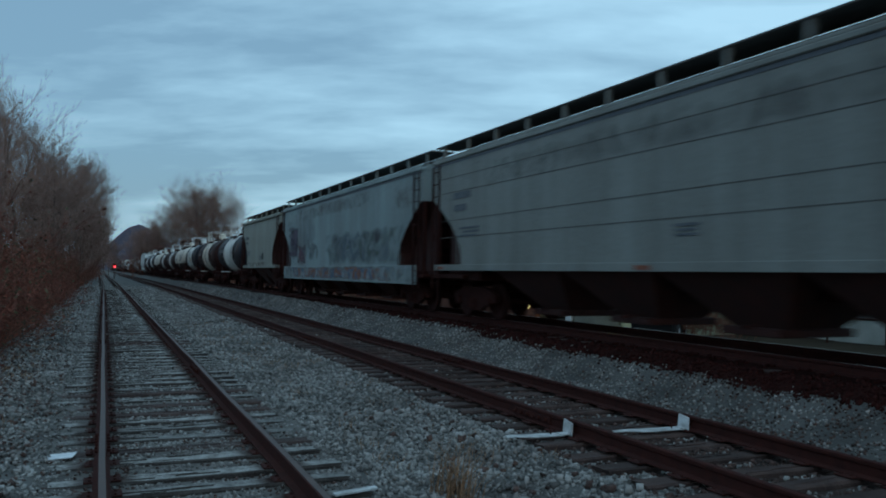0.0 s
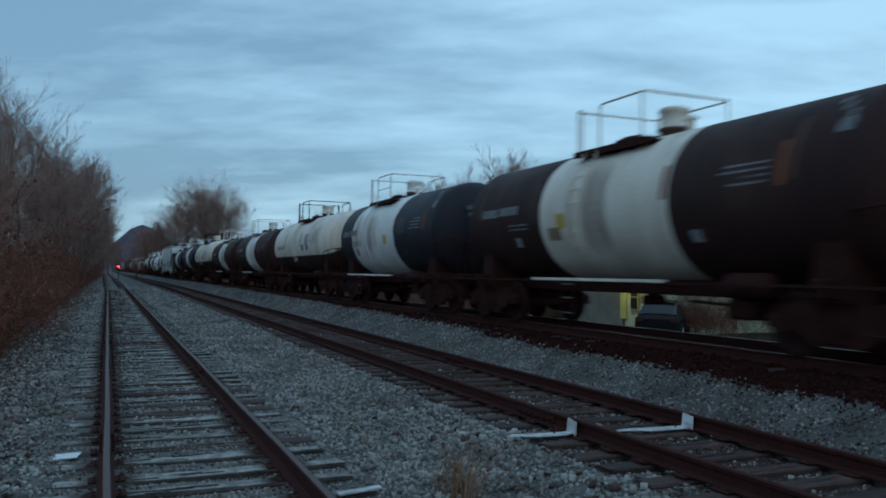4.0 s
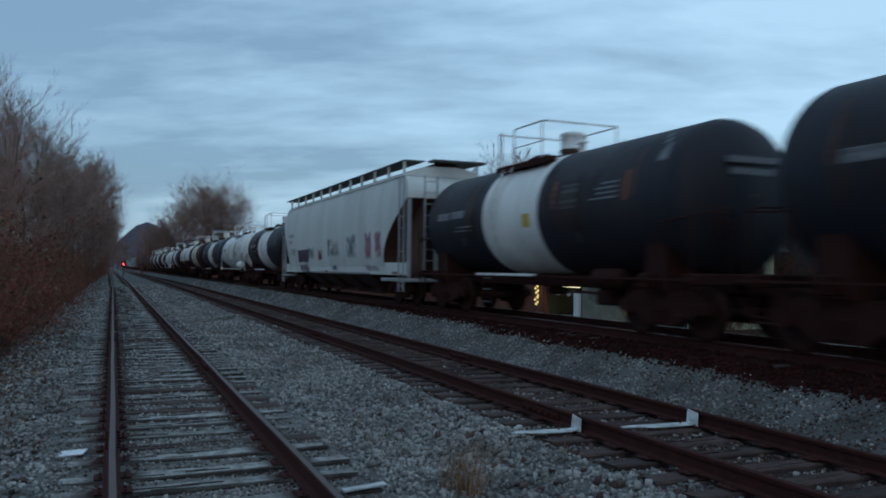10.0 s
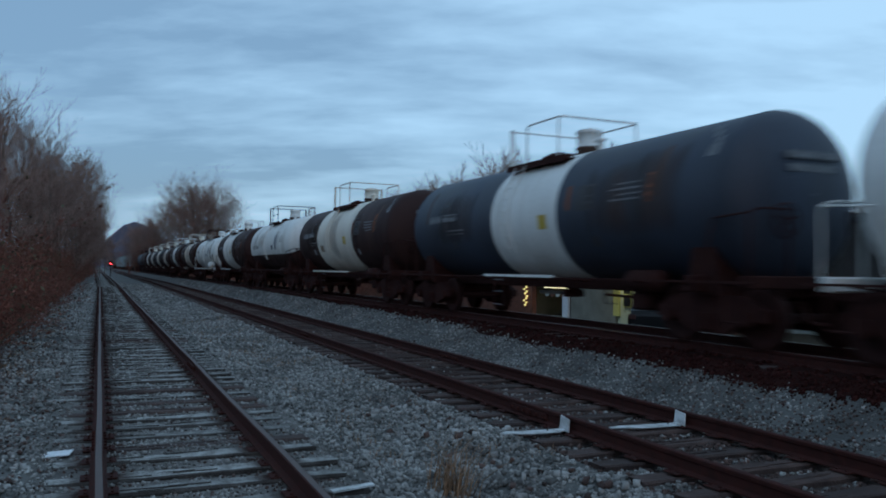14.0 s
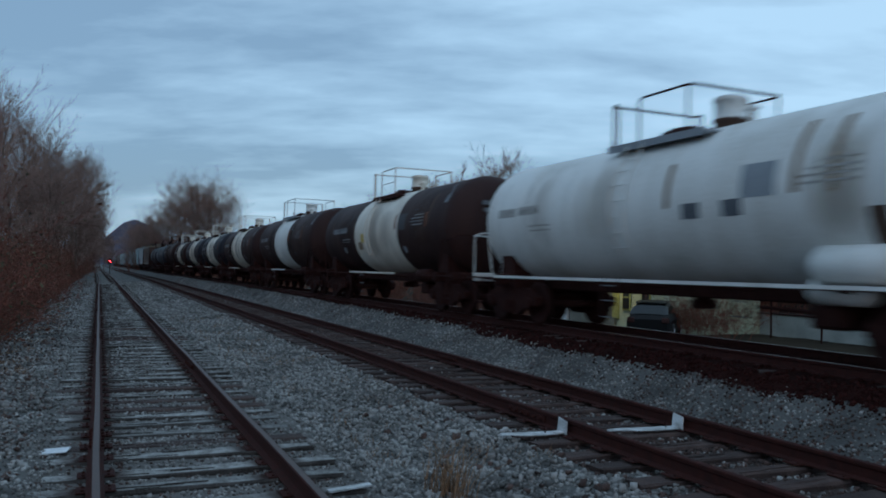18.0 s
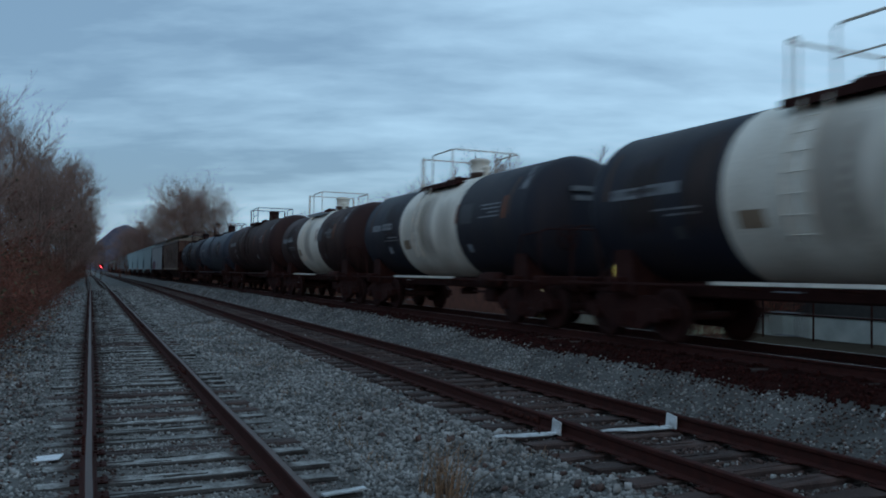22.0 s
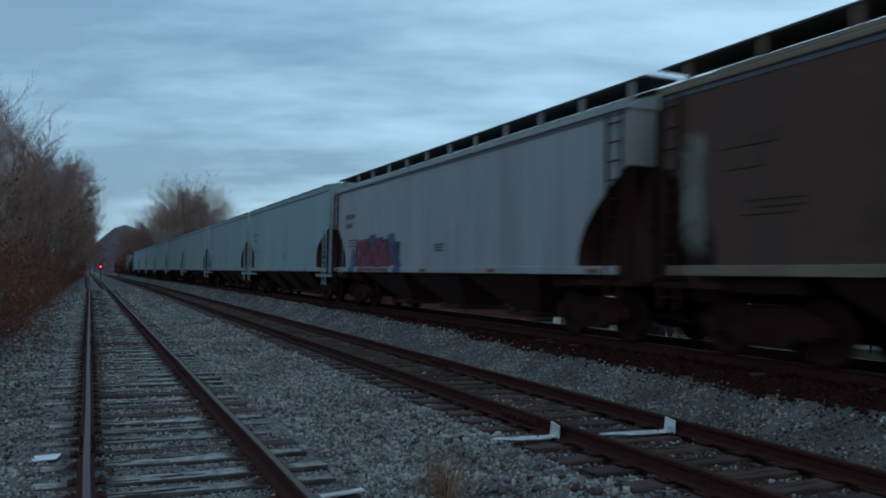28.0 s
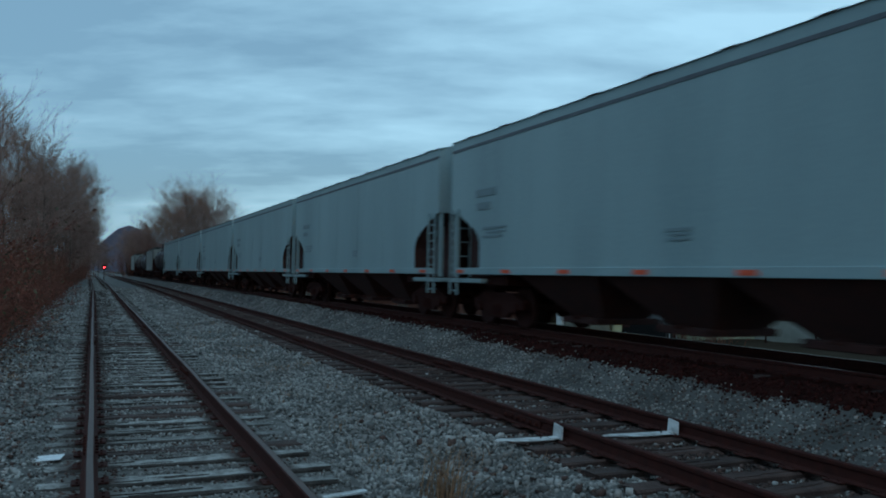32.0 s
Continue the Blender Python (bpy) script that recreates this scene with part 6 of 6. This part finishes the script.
def joint_bar(x, y):
    ob = tagged(new("joint_bar"), "rusty bolted rail joint bar", "joint bar", "rail joints")
    ob.matrix_basis = pose(x, y, 0)
    for side in (-1, 1):
        s = Shape()
        a, b = sorted((side * 0.012, side * 0.036))
        s.box((a, -0.45, -0.135), (b, 0.45, -0.05), bevel=0.008)
        hang("plate", s.mesh("plate", RUST), ob)
    for k in range(6):
        yy = -0.375 + 0.15 * k
        hang("bolt", once("joint_bolt", lambda: Shape().rod((-0.07, 0, -0.092), (0.07, 0, -0.092), 0.014, 6).rod((-0.062, 0, -0.092), (-0.035, 0, -0.092), 0.024, 6).mesh("bolt", RUST)), ob, pose(0, yy, 0))


for cx, cz in TRACKS[:2]:
    for k in range(5):
        joint_bar(cx - GAUGE / 2 + drift(cx, 8.6 + 11.9 * k), 8.6 + 11.9 * k)
        joint_bar(cx + GAUGE / 2 + drift(cx, 14.5 + 11.9 * k), 14.5 + 11.9 * k)

# ---- buildings beyond the train ----
BRICK = mat("red_brick", (0.22, 0.075, 0.045), (0.12, 0.045, 0.03), rough=0.9, scale=2, fine=30, bump=0.4, rand=0.3)
MORTAR = mat("mortar", (0.07, 0.05, 0.043), (0.04, 0.03, 0.027), rough=0.95, scale=4, fine=40, bump=0.4)
PALEWALL = mat("pale_stucco", (0.50, 0.52, 0.36), (0.36, 0.38, 0.26), rough=0.85, scale=1.2, fine=30, bump=0.2)
GREYWALL = mat("grey_stucco", (0.24, 0.235, 0.20), (0.15, 0.145, 0.12), rough=0.9, scale=1.2, fine=30, bump=0.2)
CONCRETE = mat("pale_concrete", (0.46, 0.48, 0.45), (0.28, 0.30, 0.275), rough=0.9, scale=1.0, fine=26, bump=0.3)
YPAINT = mat("yellow_paint", (0.52, 0.50, 0.16), (0.38, 0.36, 0.11), rough=0.7, scale=2, fine=30, bump=0.1)
ROOFMAT = mat("roof_shingle", (0.045, 0.042, 0.04), (0.025, 0.023, 0.022), rough=0.95, scale=3, fine=30, bump=0.4)
DARKGLASS = mat("dark_window_glass", (0.012, 0.013, 0.014), (0.008, 0.009, 0.01), rough=0.35, scale=2, fine=30, bump=0.0)
TUBE = glow("fluorescent_tube", (1.0, 0.95, 0.55), 3.0)
BULB = glow("string_bulb", (1.0, 0.85, 0.30), 2.6)
CARPAINT = mat("car_paint_dark", (0.007, 0.007, 0.008), (0.005, 0.005, 0.006), rough=0.55, spec=0.25, scale=2, fine=60, bump=0.0)
RUBBER = mat("tyre_rubber", (0.012, 0.012, 0.012), (0.02, 0.02, 0.02), rough=0.85, scale=8, fine=60, bump=0.2)


def build_garage():
    """A brick and stucco building with a lit open bay, seen under the cars."""
    x, g = 23.0, -0.95
    ob = tagged(new("garage"), "brick and pale stucco garage with a lit open bay", "building")
    ob.matrix_basis = pose(0, 0, 0)
    # front wall in pieces round the opening, 0.3 thick
    brick = Shape().box((x, 39.6, g), (x + 0.3, 58.0, 3.2)).mesh("brick_wall", BRICK)
    wall = hang("brick_wall", brick, ob, None, "red brick wall")
    hang("stucco_wall", Shape().box((x, 31.6, g), (x + 0.3, 35.55, 3.2)).mesh("stucco_wall", GREYWALL), ob, None, "pale stucco wall")
    hang("lintel", Shape().box((x, 35.55, 1.25), (x + 0.3, 39.6, 3.2)).mesh("lintel", MORTAR), ob)
    hang("back_wall", Shape().box((x + 6.0, 31.6, g), (x + 6.3, 58.0, 3.2)).mesh("back_wall", GREYWALL), ob)
    hang("side_wall", Shape().box((x + 0.3, 31.6, g), (x + 6.0, 31.9, 3.2)).mesh("side_wall", PALEWALL), ob)
    hang("side_wall", Shape().box((x + 0.3, 57.7, g), (x + 6.0, 58.0, 3.2)).mesh("side_wall", PALEWALL), ob)
    hang("partition", Shape().box((x + 0.3, 40.6, g), (x + 6.0, 40.8, 3.2)).mesh("partition", GREYWALL), ob)
    r = Shape()
    r.prism([(31.1, 3.2), (58.5, 3.2), (58.5, 3.35), (31.1, 3.35)], x - 0.5, x + 6.8)
    hang("roof", r.mesh("roof", ROOFMAT), ob)
    hang("apron", Shape().box((x - 1.6, 34.5, g - 0.1), (x + 6.0, 40.6, g + 0.06)).mesh("apron", CONCRETE), ob, None, "pale concrete apron")
    hang("door_post", Shape().box((x - 0.06, 35.75, g + 0.1), (x + 0.1, 36.3, 0.45), bevel=0.02).mesh("door_post", SNOWWHITE), ob, None, "white door post")
    # lit interior: a tube under the lintel, bulbs on a cord, a dark roll-up gate partly down
    hang("ceiling_panel", Shape().box((x + 0.3, 35.6, 1.0), (x + 3.2, 39.6, 1.06)).mesh("ceiling_panel", CONCRETE), ob, None, "pale ceiling of the lit bay")
    hang("awning", Shape().prism([(36.4, 0.42), (39.3, 0.42), (39.3, 0.58), (36.4, 0.58)], x + 0.32, x + 0.9).mesh("awning", ROOFMAT), ob, None, "dark shelf under the ceiling light")
    for k in range(4):
        hang("box", Shape().box((x + 0.28, 36.6 + 0.55 * k, 0.28), (x + 0.31, 36.95 + 0.55 * k, 0.42)).mesh("box", CONCRETE if k % 2 else BRICK), ob)
    hang("tube_lamp", Shape().rod((x + 0.25, 36.2, 0.80), (x + 0.25, 38.6, 0.80), 0.05, 8).mesh("tube_lamp", TUBE), ob, None, "lit yellow-white tube lamp")
    gate = Shape().box((x + 1.6, 36.0, g), (x + 1.7, 38.9, 0.35)).box((x + 1.58, 36.0, 0.35), (x + 1.72, 38.9, 0.43)).mesh("inner_gate", DARKSTEEL)
    hang("inner_gate", gate, ob)
    cord = random.Random(8)
    for k in range(9):
        z = 0.75 - 0.13 * k
        s = Shape().lathe_y([(-0.05, 0.01), (-0.03, 0.045), (0.03, 0.045), (0.05, 0.01)], 8)
        hang("bulb", s.mesh("bulb", BULB, True), ob, pose(x - 0.08, 40.25 + cord.uniform(-0.22, 0.12), z))
    # bricks that can be told apart under the cars
    bm = Shape().box((-0.012, -0.098, -0.03), (0.01, 0.098, 0.03), bevel=0.006).mesh("brick", BRICK)
    n = 0
    for row in range(16):
        for col in range(18):
            y = 39.72 + 0.215 * col + (0.1 if row % 2 else 0)
            hang("brick", bm, wall, pose(x - 0.002, y, g + 0.1 + 0.072 * row))
    # house beside it
    house = tagged(new("house"), "small pale house with dark windows under a porch light", "house")
    house.matrix_basis = pose(0, 0, 0)
    hang("wall", Shape().box((22.5, 27.4, g), (28.0, 30.75, 2.6)).mesh("wall", PALEWALL), house)
    hang("roof", Shape().prism([(26.9, 2.6), (31.4, 2.6), (29.1, 4.2)], 22.0, 28.5).mesh("roof", ROOFMAT), house)
    hang("corner_board", Shape().box((22.4, 30.55, -0.4), (22.62, 31.0, 2.6), bevel=0.02).mesh("corner_board", YPAINT), house, None, "yellow painted corner board")
    for y, z0 in ((29.95, 0.05), (28.55, 0.3)):
        w = hang("window", Shape().box((22.42, y - 0.30, z0), (22.49, y + 0.30, z0 + 1.2), bevel=0.01).mesh("window", YPAINT), house, None, "yellow window frame")
        hang("pane", Shape().box((22.405, y - 0.24, z0 + 0.06), (22.416, y + 0.24, z0 + 1.14)).mesh("pane", DARKGLASS), w)
        hang("glazing_bar", Shape().box((22.395, y - 0.24, z0 + 0.58), (22.407, y + 0.24, z0 + 0.62)).mesh("glazing_bar", YPAINT), w)
    # low pale wall with a pipe fence in front of it
    wall = tagged(new("low_wall"), "low pale concrete retaining wall with a dark coping", "wall")
    wall.matrix_basis = pose(0, 0, 0)
    hang("wall_face", Shape().box((28.0, 4.0, g), (28.4, 29.6, 0.03), bevel=0.02).mesh("wall_face", CONCRETE), wall)
    hang("coping", Shape().box((27.95, 4.0, 0.03), (28.45, 29.6, 0.11), bevel=0.015).mesh("coping", ROOFMAT), wall)
    # invented dark building: blocks the bright background in the gaps between cars
    shed = tagged(new("shed"), "long dark backdrop block added behind the low wall", "shed")
    shed.matrix_basis = pose(0, 0, 0)
    hang("wall", Shape().box((31.0, -2.0, g), (37.0, 34.0, 4.2)).mesh("wall", ROOFMAT), shed)
    hang("roof", Shape().prism([(-2.5, 4.2), (34.5, 4.2), (34.5, 4.4), (-2.5, 4.4)], 30.5, 37.5).mesh("roof", ROOFMAT), shed)
    fence = tagged(new("pipe_fence"), "dark pipe fence with two rails", "fence")
    fence.matrix_basis = pose(0, 0, 0)
    for k in range(9):
        hang("post", once("fence_post", lambda: Shape().rod((0, 0, -1.0), (0, 0, 0.75), 0.04, 8).mesh("post", DARKSTEEL)), fence, pose(26.8, 25.6 - 2.6 * k, 0))
    for z in (0.15, 0.68):
        hang("rail", Shape().rod((26.8, 25.6, z), (26.8, 4.8, z), 0.03, 8).mesh("rail", DARKSTEEL), fence)


build_garage()
yard = tagged(new("yard_light"), "small lit white lamp on a thin post", "lamp")
yard.matrix_basis = pose(25.6, 27.6, -0.95)
yard.location.y = 25.9 * 28.0 / 25.6
hang("post", Shape().rod((0, 0, 0), (0, 0, 1.55), 0.035, 8).mesh("post", DARKSTEEL), yard)
hang("lamp_globe", Shape().lathe_y([(-0.07, 0.02), (-0.05, 0.07), (0.05, 0.07), (0.07, 0.02)], 12).mesh("lamp_globe", glow("yard_lamp_white", (1.0, 0.85, 0.8), 3.0), True), yard, pose(0, 0, 1.6), "glowing white globe")


def parked_car(m, paint, label):
    ob = tagged(new("parked_car"), label, "car")
    ob.matrix_basis = m
    def hull(rows, material, name, label=""):
        """Rounded cross sections along the car, rows of (along, half width, bottom, top)."""
        v, f = [], []
        for y, w, lo, hi in rows:
            v += [(-w, y, lo), (-w, y, lo + (hi - lo) * 0.7), (-w * 0.86, y, hi - 0.03), (-w * 0.5, y, hi), (w * 0.5, y, hi), (w * 0.86, y, hi - 0.03), (w, y, lo + (hi - lo) * 0.7), (w, y, lo)]
        for k in range(len(rows) - 1):
            f += [(8 * k + q, 8 * k + (q + 1) % 8, 8 * k + 8 + (q + 1) % 8, 8 * k + 8 + q) for q in range(8)]
        f += [tuple(range(7, -1, -1)), tuple(range(8 * len(rows) - 8, 8 * len(rows)))]
        hang(name, mesh_of(name, v, f, material, None, False), ob, None, label)

    hull([(-2.15, 0.72, 0.38, 0.85), (-2.05, 0.84, 0.3, 1.0), (-1.2, 0.88, 0.28, 1.06), (0.9, 0.88, 0.28, 1.03), (1.7, 0.86, 0.28, 0.94), (2.1, 0.8, 0.3, 0.82), (2.2, 0.66, 0.38, 0.7)], paint, "body")
    hull([(-1.98, 0.74, 1.0, 1.06), (-1.6, 0.70, 1.0, 1.38), (-1.1, 0.66, 1.0, 1.50), (-0.2, 0.66, 1.0, 1.53), (0.5, 0.68, 1.0, 1.40), (1.2, 0.74, 0.98, 1.05)], DARKGLASS, "windows", "dark glass")
    hull([(-1.5, 0.58, 1.46, 1.50), (-1.0, 0.60, 1.5, 1.545), (-0.2, 0.60, 1.52, 1.565), (0.3, 0.56, 1.46, 1.50)], paint, "roof")
    for x in (-0.82, 0.82):
        for y in (-1.35, 1.35):
            w = Shape().lathe_y([(-0.1, 0.05), (-0.1, 0.28), (-0.09, 0.33), (0.09, 0.33), (0.1, 0.28), (0.1, 0.05)], 20)
            for p in w.v:
                p.x, p.y = p.y, p.x
            o = hang("wheel", w.mesh("wheel", RUBBER, True), ob, pose(x, y, 0.33))
            hang("rim", Shape().rod((-0.105, 0, 0), (0.105, 0, 0), 0.19, 14).mesh("rim", SNOWWHITE), o)
    for x in (-0.66, 0.66):
        hang("headlight", Shape().box((x - 0.16, 2.12, 0.66), (x + 0.16, 2.2, 0.8), bevel=0.02).mesh("headlight", SNOWWHITE), ob)
        hang("tail_light", Shape().box((x - 0.14, -2.2, 0.72), (x + 0.14, -2.14, 0.92), bevel=0.02).mesh("tail_light", ENDRUST_DARK), ob)


parked_car(pose(21.4, 26.6, -0.9, 0, 0, -46), CARPAINT, "dark parked car on the grass by the house")


def bay_lamp(name, place, watts):
    """A lit bulb with its lamp, under the garage lintel and on the house corner."""
    lamp = new(name, bpy.data.lights.new(name, "POINT"))
    lamp.data.energy, lamp.data.color, lamp.data.shadow_soft_size = watts, (1.0, 0.86, 0.32), 0.12
    lamp.location = place


bay_lamp("garage_light", (23.8, 37.6, 0.45), 50)
bay_lamp("house_light", (21.5, 30.2, 1.9), 95)


def motions():
    """The train rolls past towards and beyond the camera at an even speed."""
    for car, mid in CARS:
        walk(car, [(0, pose(MAIN_X, mid, MAIN_Z)), (16, pose(MAIN_X, mid - SPEED * 16, MAIN_Z)), (32, pose(MAIN_X, mid - SPEED * 32, MAIN_Z))])


motions()
